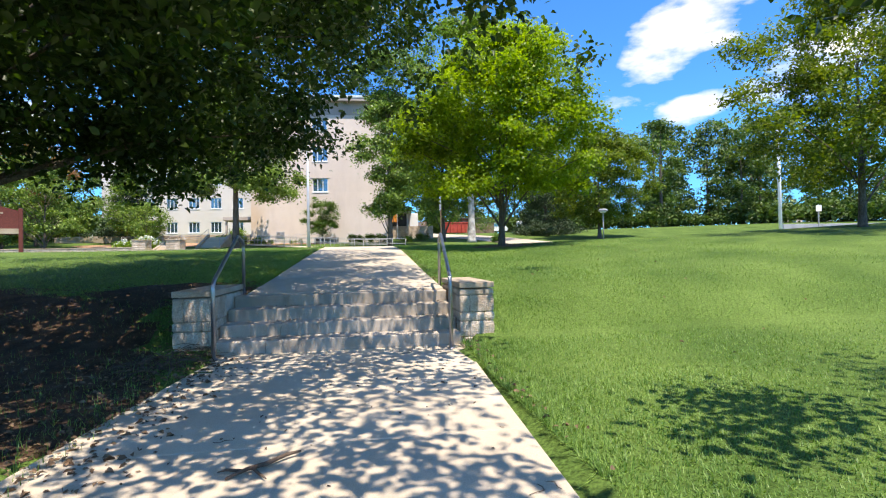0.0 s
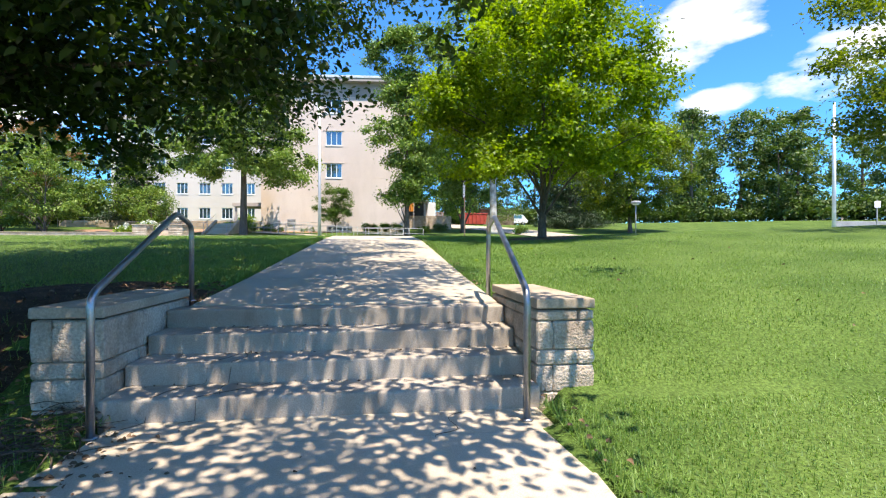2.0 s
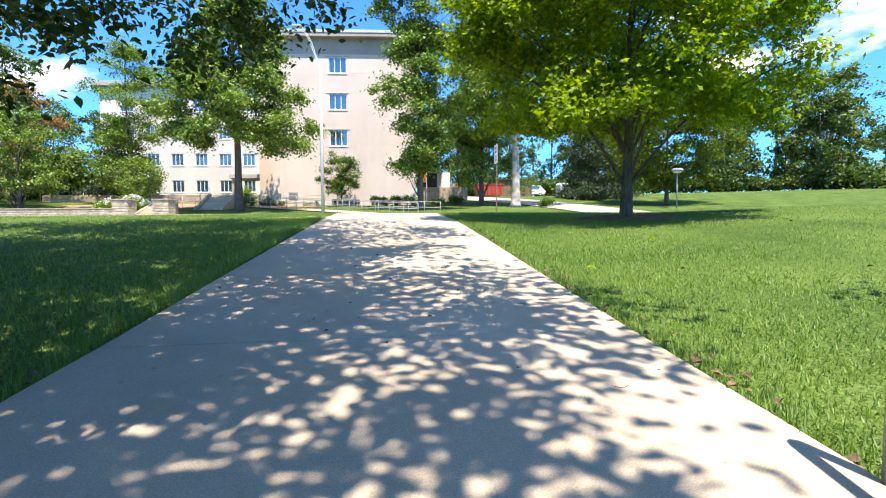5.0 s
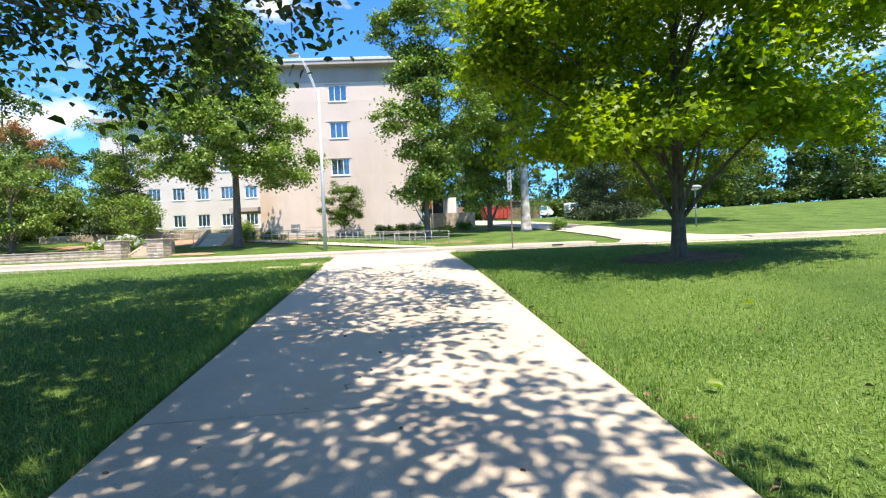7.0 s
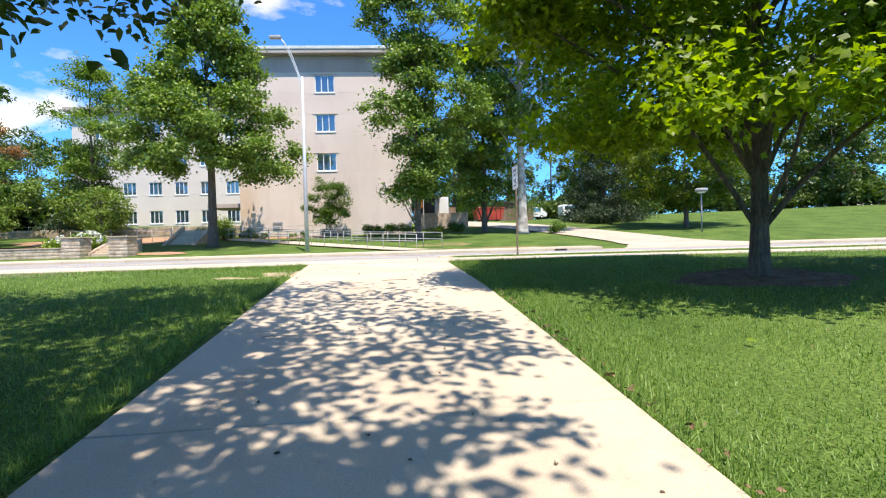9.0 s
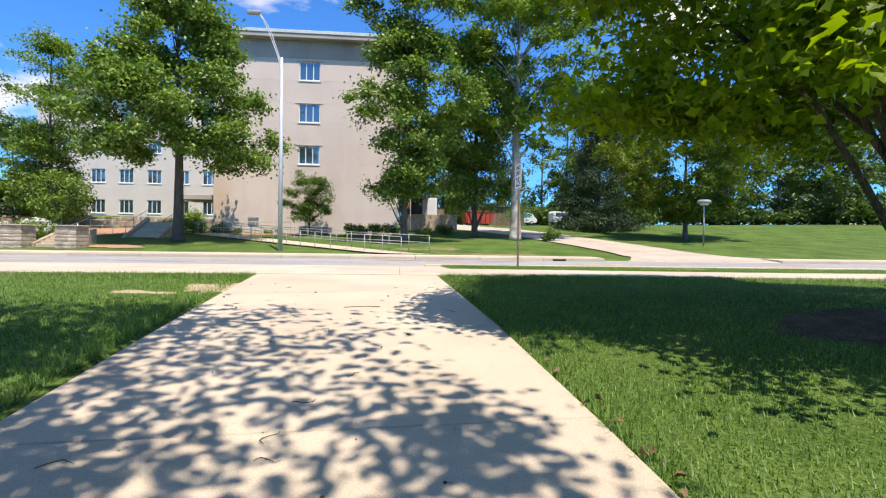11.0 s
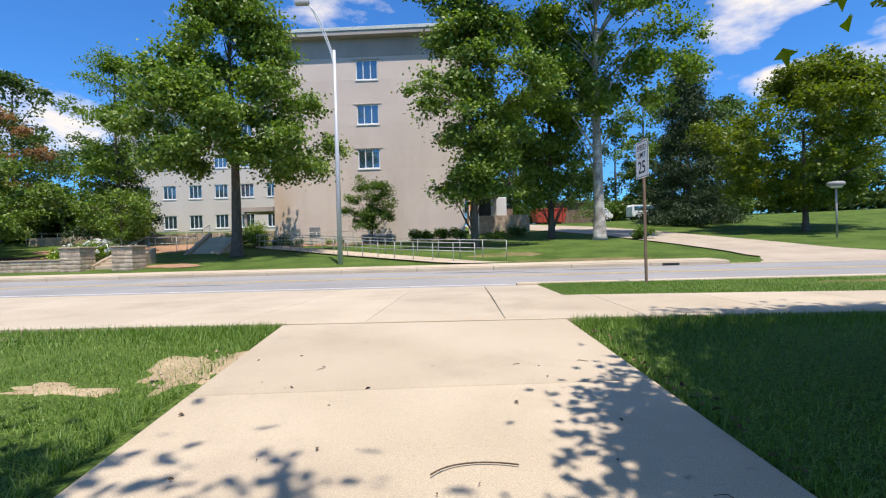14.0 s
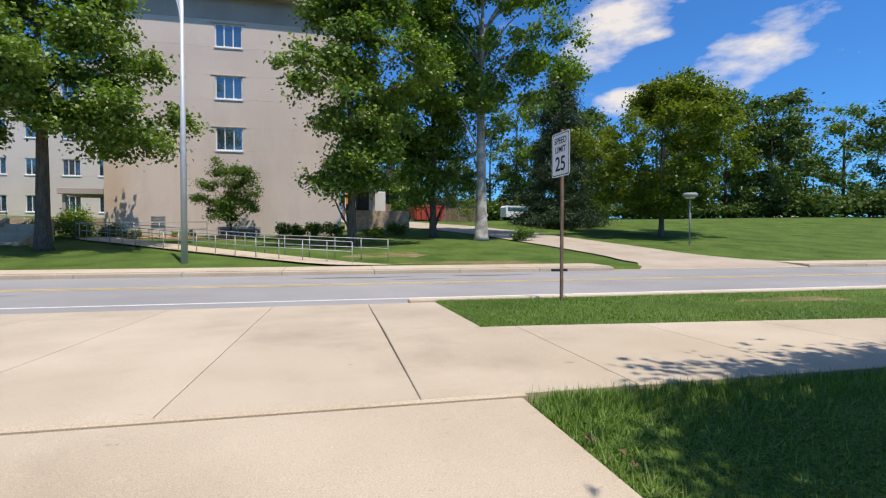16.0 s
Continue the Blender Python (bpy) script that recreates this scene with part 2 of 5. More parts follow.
def add_corner_rust(m):
    """Rusty streaks washed down the lower corner of the facade."""
    n, l = m.node_tree.nodes, m.node_tree.links
    b = n["Principled BSDF"]
    src = b.inputs["Base Color"].links[0].from_socket
    geo = n.new("ShaderNodeNewGeometry")
    sep = n.new("ShaderNodeSeparateXYZ")
    l.new(geo.outputs["Position"], sep.inputs[0])
    t = n.new("ShaderNodeTexNoise")
    t.inputs["Scale"].default_value, t.inputs["Detail"].default_value = 0.7, 6
    l.new(geo.outputs["Position"], t.inputs["Vector"])
    masks = []
    for out, lo, hi in ((sep.outputs["X"], -12.4, -15.2), (sep.outputs["Z"], 9.0, 3.6), (t.outputs["Fac"], 0.30, 0.60)):
        r = n.new("ShaderNodeMapRange")
        r.inputs[1].default_value, r.inputs[2].default_value = lo, hi
        l.new(out, r.inputs[0])
        masks.append(r.outputs[0])
    total = masks[0]
    for k in masks[1:]:
        mul = n.new("ShaderNodeMath")
        mul.operation = "MULTIPLY"
        l.new(total, mul.inputs[0])
        l.new(k, mul.inputs[1])
        total = mul.outputs[0]
    mix = n.new("ShaderNodeMix")
    mix.data_type = "RGBA"
    l.new(total, mix.inputs["Factor"])
    l.new(src, mix.inputs[6])
    mix.inputs[7].default_value = (0.60, 0.40, 0.22, 1)
    l.new(mix.outputs[2], b.inputs["Base Color"])


add_corner_rust(M_FACADE)
M_ROOF = material("roof_edge_metal", [(0.50, 0.54, 0.50), (0.58, 0.62, 0.58)], 0.6, 0.6, 20, 0.1)
M_FRAME = material("white_window_frame", [(0.74, 0.74, 0.74), (0.80, 0.80, 0.80)], 0.5, 2, 30, 0.05, fine_amount=0.04)
M_BARK = material("grey_bark", [(0.085, 0.065, 0.05), (0.15, 0.12, 0.095)], 0.95, 3, 14, 0.9, fine_amount=0.4, stretch=(3, 3, 0.6), bump_dist=0.03)
M_BARK_PALE = material("pale_sycamore_bark", [(0.20, 0.175, 0.15), (0.36, 0.33, 0.29), (0.52, 0.49, 0.44)], 0.9, 2.2, 12, 0.6, fine_amount=0.25, bump_dist=0.02)
M_WHITE = material("white_paint", [(0.72, 0.72, 0.71), (0.80, 0.80, 0.79)], 0.6, 1.2, 30, 0.05, fine_amount=0.05)
M_BLACK = material("black_paint", [(0.012, 0.012, 0.012), (0.02, 0.02, 0.02)], 0.6, 3, 30, 0.05)
M_RED = material("red_steel", [(0.42, 0.055, 0.04), (0.52, 0.08, 0.06)], 0.55, 1.5, 30, 0.1)
M_MAROON = material("maroon_board", [(0.11, 0.022, 0.016), (0.15, 0.035, 0.025)], 0.7, 1.5, 30, 0.1)
M_BROWN = material("weathered_wood", [(0.17, 0.11, 0.08), (0.26, 0.18, 0.13)], 0.9, 2, 30, 0.4, obj_random=0.12, stretch=(1, 1, 0.2))
M_ORANGE = material("orange_sign", [(0.72, 0.24, 0.03), (0.78, 0.30, 0.05)], 0.6, 2, 30, 0.05)
M_DARK = material("dark_grey_paint", [(0.035, 0.038, 0.04), (0.06, 0.062, 0.065)], 0.6, 2, 30, 0.1)
M_GREY = material("grey_metal", [(0.28, 0.28, 0.28), (0.36, 0.36, 0.36)], 0.6, 2, 30, 0.1)
M_TYRE = material("rubber", [(0.015, 0.015, 0.015), (0.03, 0.03, 0.03)], 0.85, 5, 40, 0.2)
M_STICK = material("dead_twig", [(0.07, 0.045, 0.03), (0.13, 0.09, 0.06)], 0.95, 12, 60, 0.6, stretch=(1, 1, 1))
M_DEADLEAF = material("dry_leaf", [(0.10, 0.060, 0.032), (0.20, 0.125, 0.072)], 0.9, 12, 60, 0.3, island=0.35)

M_GLASS = bpy.data.materials.new("window_glass")
M_GLASS.use_nodes = True
gb = M_GLASS.node_tree.nodes["Principled BSDF"]
# Blue base colour paints in some of the sky's reflection.
gb.inputs["Base Color"].default_value = (0.03, 0.06, 0.085, 1)
gb.inputs["IOR"].default_value = 2.1
gb.inputs["Roughness"].default_value = 0.04
gb.inputs["Specular IOR Level"].default_value = 0.9

L_BIG = leafy("linden_leaf", (0.016, 0.038, 0.007), (0.062, 0.105, 0.018), (1.4, 1.7, 0.45), through_amount=0.28)
L_MAPLE = leafy("maple_leaf", (0.085, 0.155, 0.012), (0.25, 0.345, 0.026), (1.7, 1.75, 0.30), through_amount=0.5)
L_OAK = leafy("street_tree_leaf", (0.066, 0.125, 0.022), (0.235, 0.32, 0.066), (1.4, 1.7, 0.5), through_amount=0.26)
L_SYC = leafy("sycamore_leaf", (0.075, 0.145, 0.022), (0.22, 0.31, 0.055), (1.5, 1.7, 0.45), through_amount=0.32)
L_YELLOW = leafy("yellow_green_leaf", (0.058, 0.105, 0.014), (0.175, 0.228, 0.030), (1.6, 1.6, 0.3), through_amount=0.42)
L_FAR = leafy("wood_leaf", (0.040, 0.080, 0.018), (0.125, 0.180, 0.045), (1.3, 1.6, 0.5), through_amount=0.22)
L_NEEDLE = leafy("spruce_needle", (0.022, 0.046, 0.020), (0.062, 0.100, 0.045), (1.1, 1.4, 0.6), through_amount=0.15)
L_COPPER = leafy("copper_leaf", (0.20, 0.13, 0.05), (0.40, 0.22, 0.11), (1.3, 1.05, 0.6), through_amount=0.4)
L_SHRUB = leafy("shrub_leaf", (0.045, 0.10, 0.016), (0.14, 0.21, 0.036), (1.4, 1.7, 0.4), through_amount=0.3)
L_LIME = leafy("lime_shrub_leaf", (0.10, 0.17, 0.02), (0.24, 0.33, 0.04), (1.5, 1.6, 0.3), through_amount=0.35)
L_FLOWER = leafy("cream_flower", (0.62, 0.62, 0.52), (0.80, 0.80, 0.72), (1, 1, 0.9), through_amount=0.25)
L_GRASS = leafy("grass_blade", (0.075, 0.160, 0.028), (0.215, 0.325, 0.075), (1.5, 1.7, 0.4), tip=(0.25, 0.29, 0.10), through_amount=0.24, rough=0.5)


# ---- tools ----
def smooth_step(a, b, v):
    f = min(1.0, max(0.0, (v - a) / (b - a)))
    return f * f * (3 - 2 * f)


def rise(y, knots):
    for (y0, z0), (y1, z1) in zip(knots, knots[1:]):
        if y <= y1:
            return z0 + (z1 - z0) * max(0.0, (y - y0) / (y1 - y0))
    return knots[-1][1]


PATH_LOW = ((-60.0, 0.0), (7.3, 0.0), (7.31, 0.0))
PATH_HIGH = ((8.4, 0.70), (9.3, 0.73), (13.2, 1.06), (17.1, 1.40), (19.7, 1.60), (22.7, 1.74), (23.6, 1.79), (26.2, 1.77), (29.2, 1.68))
LAWN = ((-60.0, -0.3), (0, 0.0), (5.5, 0.0), (7.5, 0.10), (8.6, 0.52), (9.6, 0.76), (13.2, 1.06), (17.1, 1.40), (19.7, 1.60), (22.7, 1.74), (23.6, 1.79), (26.2, 1.78), (29.2, 1.74))
FARSIDE = ((37.3, 1.76), (40.0, 1.80), (46, 2.32), (54.5, 2.98), (72, 4.6), (150, 7.4), (400, 9.0))
NEAR_KERB, FAR_KERB = 29.3, 37.25
ROAD_Z = 1.60


def ground_z(x, y):
    """Height of the lawn."""
    if y < NEAR_KERB:
        z = rise(y, LAWN)
        if x > 1.5:
            z += 0.042 * min(x - 1.5, 25) * smooth_step(3, 13, y) * (1 - smooth_step(19.0, 23.6, y))
        if x < -3.5:
            z += 0.012 * min(-3.5 - x, 25) * smooth_step(3, 10, y) * (1 - smooth_step(20, 23.6, y))
    elif y < FAR_KERB:
        z = ROAD_Z
    else:
        z = rise(y, FARSIDE)
        if x > 14:
            z += 0.02 * min(x - 14, 60) * smooth_step(40, 70, y)
        if x < -14:
            z += 0.018 * min(-14 - x, 30) * smooth_step(42, 60, y)
    return z


TURN_PATH = radians(3.6)
PX, PY = -0.62, 7.08


def on_path(u, v):
    """World x, y of a point u across and v along the footpath, from the foot of the steps."""
    return PX + u * math.cos(TURN_PATH) - v * math.sin(TURN_PATH), PY + u * math.sin(TURN_PATH) + v * math.cos(TURN_PATH)


def empty(name, at=(0, 0, 0), rz=0.0):
    ob = new(name)
    ob.empty_display_size = 0.2
    ob.matrix_world = pose(*at, 0, 0, rz)
    return ob


def shape(name, verts, faces, mat, parent=None, label="", smooth=False):
    me = bpy.data.meshes.new(name)
    me.from_pydata(verts, [], faces)
    me.update()
    if smooth:
        me.polygons.foreach_set("use_smooth", [True] * len(me.polygons))
    if mat:
        me.materials.append(mat)
    ob = new(name, me)
    if parent:
        ob.parent = parent
    if label:
        ob["label"] = label
    return ob


def part(name, bm, mat, parent=None, label="", smooth=False):
    me = bpy.data.meshes.new(name)
    bm.to_mesh(me)
    bm.free()
    if smooth:
        me.polygons.foreach_set("use_smooth", [True] * len(me.polygons))
    if mat:
        me.materials.append(mat)
    ob = new(name, me)
    if parent:
        ob.parent = parent
    if label:
        ob["label"] = label
    return ob


def block(bm, x0, x1, y0, y1, z0, z1, bevel=0.0, segments=1):
    """A box in bm, with bevelled edges."""
    r = bmesh.ops.create_cube(bm, size=1.0, matrix=Matrix.Translation(((x0 + x1) / 2, (y0 + y1) / 2, (z0 + z1) / 2)) @ Matrix.Diagonal((x1 - x0, y1 - y0, z1 - z0, 1)))
    if bevel:
        edges = list({e for v in r["verts"] for e in v.link_edges})
        bmesh.ops.bevel(bm, geom=edges, offset=bevel, segments=segments, affect="EDGES", profile=0.6)
    return bm


def box(name, x0, x1, y0, y1, z0, z1, mat, parent=None, bevel=0.01, label="", segments=1):
    return part(name, block(bmesh.new(), x0, x1, y0, y1, z0, z1, bevel, segments), mat, parent, label)


def tube_mesh(points, radii, sides=8, cap=True):
    """Vertices and faces of a tube along points."""
    pts = [Vector(p) for p in points]
    verts, faces = [], []
    up = Vector((0.13, 0.21, 0.97))
    for i, p in enumerate(pts):
        d = (pts[min(i + 1, len(pts) - 1)] - pts[max(i - 1, 0)]).normalized()
        a = d.cross(up)
        if a.length < 0.15:
            a = d.cross(Vector((1, 0.2, 0)))
        a.normalize()
        b = d.cross(a)
        for k in range(sides):
            t = 2 * math.pi * k / sides
            verts.append(tuple(p + (a * math.cos(t) + b * math.sin(t)) * radii[i]))
    for i in range(len(pts) - 1):
        for k in range(sides):
            k2 = (k + 1) % sides
            faces.append((i * sides + k, i * sides + k2, (i + 1) * sides + k2, (i + 1) * sides + k))
    if cap:
        faces.append(tuple(range(sides))[::-1])
        faces.append(tuple(range((len(pts) - 1) * sides, len(pts) * sides)))
    return verts, faces


def tube(name, points, radius, mat, parent=None, sides=12, label=""):
    radii = radius if isinstance(radius, (list, tuple)) else [radius] * len(points)
    v, f = tube_mesh(points, radii, sides)
    return shape(name, v, f, mat, parent, label, smooth=True)


def rounded(points, bend, steps=6):
    """A polyline with its corners rounded."""
    pts = [Vector(p) for p in points]
    out = [pts[0]]
    for a, b, c in zip(pts, pts[1:], pts[2:]):
        p, q = b + (a - b).normalized() * bend, b + (c - b).normalized() * bend
        for i in range(steps + 1):
            t = i / steps
            out.append(p * (1 - t) ** 2 + b * 2 * t * (1 - t) + q * t * t)
    return out + [pts[-1]]


# ---- ground ----
def grid_lines(fixed, spans):
    out = set(fixed)
    for a, b, step in spans:
        n = max(1, round((b - a) / step))
        out.update(round(a + (b - a) * i / n, 4) for i in range(n + 1))
    return sorted(out)


XS = grid_lines((), ((-3000, -400, 650), (-400, -100, 50), (-100, -30, 10), (-30, -6, 1.5), (-6, 4, 0.25), (4, 9.5, 1.375), (9.5, 21.5, 0.25), (21.5, 30, 1.4), (30, 100, 10), (100, 400, 50), (400, 3000, 650)))
YS = grid_lines((29.0, 29.28, 29.34, 37.22, 37.3, 37.6, 37.8, 38.3, 38.6, 38.9, 39.5), ((-3000, -400, 650), (-400, -60, 34), (-60, 0, 4), (0, 29, 0.35), (29.34, 37.2, 1.5), (38, 60, 1.2), (60, 150, 6), (150, 400, 50), (400, 3000, 650)))


def sunk_z(x, y):
    """The ground sheet: the lawn, sunk a little below paving, road and steps."""
    u = (x - PX) * math.cos(TURN_PATH) + (y - PY) * math.sin(TURN_PATH)
    v = -(x - PX) * math.sin(TURN_PATH) + (y - PY) * math.cos(TURN_PATH)
    if 29.3 < y < 37.25:
        return ROAD_Z - 0.2
    if 37.2 < y < 39.45 and 10.15 + 0.7 * (y - 37.3) < x < 20.85 - 1.6 * (y - 37.3):
        return min(ground_z(x, y) - 0.06, ROAD_Z - 0.02)
    if 23.4 < y < 29.3 and x < 0.4:
        return ROAD_Z - 0.1
    z = ground_z(x, y)
    if y < NEAR_KERB:
        if -1.80 < u < 1.68 and -0.1 < v < 2.3:
            return -0.15
        if -1.42 < u < 1.55 and v < 16.6:
            return min(z, rise(y, LAWN)) - 0.12
        z += 0.018 * noise.noise((x * 0.9, y * 0.9, 0)) if abs(u) > 2.2 else 0
    return z - 0.035


gv = [(x, y, sunk_z(x, y)) for y in YS for x in XS]
gw = len(XS)
gf = [(j * gw + i, j * gw + i + 1, (j + 1) * gw + i + 1, (j + 1) * gw + i) for j in range(len(YS) - 1) for i in range(gw - 1)]
tagged(shape("ground", gv, gf, M_LAWN, smooth=True), "mown green lawn rolling gently up to the road and beyond", "ground", kind="structure")


def drape(name, left, right, mat, lift, steps=24, height=None, across=4, thick=0.0):
    """A sheet laid on the ground between two polylines."""
    def along(line, t):
        n = len(line) - 1
        i = min(int(t * n), n - 1)
        f = t * n - i
        return Vector(line[i]) * (1 - f) + Vector(line[i + 1]) * f
    height = height or ground_z
    v, f = [], []
    for s in range(steps + 1):
        a, b = along(left, s / steps), along(right, s / steps)
        for k in range(across + 1):
            p = a.lerp(b, k / across)
            v.append((p.x, p.y, height(p.x, p.y) + lift))
    for s in range(steps):
        for k in range(across):
            i = s * (across + 1) + k
            f.append((i, i + 1, i + across + 2, i + across + 1))
    return shape(name, v, f, mat, smooth=True)


def blotch(name, cx, cy, rx, ry, mat, lift, seed, label, category="ground", rough=0.25, rings=6, turn=0.0):
    """An uneven patch on the ground."""
    rnd = random.Random(seed)
    n = 40
    ph = [rnd.uniform(0, 6.3) for _ in range(4)]
    v = [(cx, cy, ground_z(cx, cy) + lift)]
    f = []
    for r in range(1, rings + 1):
        for k in range(n):
            a = 2 * math.pi * k / n
            s = 1 + rough * (math.sin(2 * a + ph[0]) * 0.5 + math.sin(3 * a + ph[1]) * 0.4 + math.sin(7 * a + ph[2]) * 0.25 + math.sin(13 * a + ph[3]) * 0.15)
            dx, dy = rx * math.cos(a) * s * r / rings, ry * math.sin(a) * s * r / rings
            x, y = cx + dx * math.cos(turn) - dy * math.sin(turn), cy + dx * math.sin(turn) + dy * math.cos(turn)
            v.append((x, y, ground_z(x, y) + lift - (0.03 if r == rings else 0)))
    for k in range(n):
        f.append((0, 1 + k, 1 + (k + 1) % n))
    for r in range(rings - 1):
        for k in range(n):
            a, b = 1 + r * n + k, 1 + r * n + (k + 1) % n
            f.append((a, a + n, b + n, b))
    return tagged(shape(name, v, f, mat, smooth=True), label, category, kind="structure")


# ---- footpath, sidewalk, road ----
def slab(parent, corners, zs, mat=M_PATH, thick=0.14, edge=0.007, name="slab"):
    """A paving slab on four ground corners with softened upper edges."""
    c = [Vector((x, y, z)) for (x, y), z in zip(corners, zs)]
    mid = sum(c, Vector()) / 4
    v, f = [], []
    for drop, inset in ((thick, 0), (edge, 0), (0, edge)):
        for p in c:
            d = (mid - p)
            d.z = 0
            q = p + d.normalized() * inset * 1.4
            v.append((q.x, q.y, p.z - drop))
    for r in range(2):
        for k in range(4):
            k2 = (k + 1) % 4
            f.append((r * 4 + k, r * 4 + k2, r * 4 + 4 + k2, r * 4 + 4 + k))
    f.append((8, 9, 10, 11))
    return shape(name, v, f, mat, parent)


HALF = 1.60
footpath = tagged(empty("footpath"), "wide pale concrete footpath with cross joints climbing to the road", "footpath", kind="structure")


def edge_u(v):
    """Left and right edges of the footpath, which narrows a little on the way up."""
    return rise(v, ((-40, -4.14), (0, -1.62), (2, -1.62), (6, -1.58), (11.4, -1.47), (16.4, -1.56))), rise(v, ((-40, -0.87), (0, 1.645), (2, 1.62), (11.4, 1.63), (16.4, 1.60)))


def path_run(v0, v1, pitch, heights):
    n = max(1, round((v1 - v0) / pitch))
    for i in range(n):
        a, b = v0 + (v1 - v0) * i / n + 0.006, v0 + (v1 - v0) * (i + 1) / n - 0.006
        cs = [on_path(edge_u(a)[0], a), on_path(edge_u(a)[1], a), on_path(edge_u(b)[1], b), on_path(edge_u(b)[0], b)]
        slab(footpath, cs, [rise(y, heights) + 0.002 for x, y in cs])


path_run(-36, -0.2, 3.05, PATH_LOW)
path_run(1.75, 14.30, 2.1, PATH_HIGH)
cs = [on_path(edge_u(14.3)[0], 14.306), on_path(edge_u(14.3)[1], 14.306), (on_path(1.60, 16.4)[0], 23.49), (on_path(-1.57, 16.4)[0], 23.49)]
slab(footpath, cs, [rise(y, PATH_HIGH) + 0.002 for x, y in cs])


def walk_z(x, y):
    return rise(y, PATH_HIGH)


sidewalk = tagged(empty("sidewalk"), "pale concrete sidewalk crossing the footpath beside the road", "sidewalk", kind="structure")
WALK_N, WALK_F = 23.57, 26.0
for i in range(-22, 24):
    x0, x1 = -0.72 + 1.57 * i, -0.72 + 1.57 * (i + 1)
    if i < 0:
        quads = [((x0, WALK_N), (x1, WALK_N), (x1, 29.06), (x0, 29.06))]
    else:
        f0, f1 = [26.1 - 0.10 * min(max(x - 0.4, 0), 7) for x in (x0, x1)]
        quads = [((x0, WALK_N), (x1, WALK_N), (x1, f1), (x0, f0))]
        if i == 0:
            quads.append(((x0, f0 + 0.008), (0.43, f0 + 0.008), (0.47, 29.06), (x0, 29.06)))
    for (ax, ay), (bx, by), (cx, cy), (dx, dy) in quads:
        cs = [(ax + 0.003, ay), (bx - 0.003, by), (cx - 0.003, cy), (dx + 0.003, dy)]
        slab(sidewalk, cs, [walk_z(x, y) + 0.004 for x, y in cs])
box("joint_filler", -3.16, -0.02, 23.500, 23.560, 1.6, 1.7965, M_KERB, sidewalk, 0.004, "pale expansion joint strip")

road = tagged(empty("road"), "two-lane pale grey concrete road with worn lines", "road", kind="structure")
for i in range(-12, 13):
    box("pavement_panel", i * 12 + 0.001, i * 12 + 11.999, NEAR_KERB, FAR_KERB, ROAD_Z - 0.2, ROAD_Z, M_ROAD, road, 0.0)


def stripe(name, y0, y1, mat, x0=-140, x1=150, z=ROAD_Z + 0.004):
    return shape(name, [(x0, y0, z), (x1, y0, z), (x1, y1, z), (x0, y1, z)], [(0, 1, 2, 3)], mat, road)


stripe("edge_line", 30.35, 30.47, M_WHITE_LINE)
stripe("centre_line", 33.55, 33.67, M_YELLOW_LINE)
stripe("centre_line", 33.82, 33.94, M_YELLOW_LINE)
for k, (cx, cy, rx, ry) in enumerate(((-0.6, 35.9, 1.5, 0.16), (3.6, 36.0, 1.3, 0.12), (-9.5, 32.6, 1.3, 0.10), (1.2, 35.0, 0.7, 0.08))):
    pts = [(cx + rx * math.cos(a) * (1 + 0.3 * math.sin(3 * a + k)), cy + ry * math.sin(a) * (1 + 0.3 * math.sin(4 * a)), ROAD_Z + 0.005) for a in [2 * math.pi * j / 20 for j in range(20)]]
    shape("tar_patch", pts, [tuple(range(20))], M_PATCH, road)

for nm, y0, y1, lab in (("kerb_near", 29.07, 29.30, "low pale concrete kerb along the near lane"), ("kerb_far", 37.25, 37.45, "pale concrete kerb along the far lane")):
    kerb = tagged(empty(nm), lab, "kerb", kind="structure")
    for i in range(-30, 36):
        x0 = i * 3.0
        top = ROAD_Z + 0.14
        if nm == "kerb_near" and x0 + 1.5 < 0.7:
            top = ROAD_Z + 0.03
        if nm == "kerb_far" and 9 < x0 + 1.5 < 18:
            top = ROAD_Z + 0.04
        box("kerbstone", x0 + 0.006, x0 + 2.994, y0, y1, ROAD_Z - 0.2, top, M_KERB, kerb, 0.03, segments=2)
# Black plate on the kerb face, painting the shade inside the drain opening.
box("inlet_mouth", 6.45, 7.1, 37.235, 37.27, ROAD_Z + 0.005, ROAD_Z + 0.10, M_BLACK, kerb, 0.01, "dark storm drain mouth")
far_walk = tagged(empty("sidewalk_far"), "narrow pale concrete walk behind the far kerb", "sidewalk", kind="structure")
for i in range(-20, 24):
    x0 = i * 3.0
    if 8 < x0 < 18:
        continue
    cs = [(x0 + 0.006, 37.46), (x0 + 2.994, 37.46), (x0 + 2.994, 39.0), (x0 + 0.006, 39.0)]
    slab(far_walk, cs, [ROAD_Z + 0.145 + 0.02] * 2 + [ROAD_Z + 0.19] * 2, M_KERB)

drive = drape("driveway", [(10.0, 37.3), (11.2, 39.0), (11.3, 42), (10.3, 48), (9.0, 55), (6, 61), (0, 66), (-2, 75)], [(21.0, 37.3), (18.2, 39.0), (16.4, 42), (15.5, 48), (14.4, 56), (11.5, 64), (5, 72), (3, 80)], M_DRIVE, 0.03, 40, height=lambda x, y: min(ground_z(x, max(y, 37.6)), ROAD_Z + 0.0 + 0.09 * (y - 37.2)) if y < 39.4 else ground_z(x, y))
tagged(drive, "pale concrete driveway curving up behind the trees", "driveway", kind="structure")

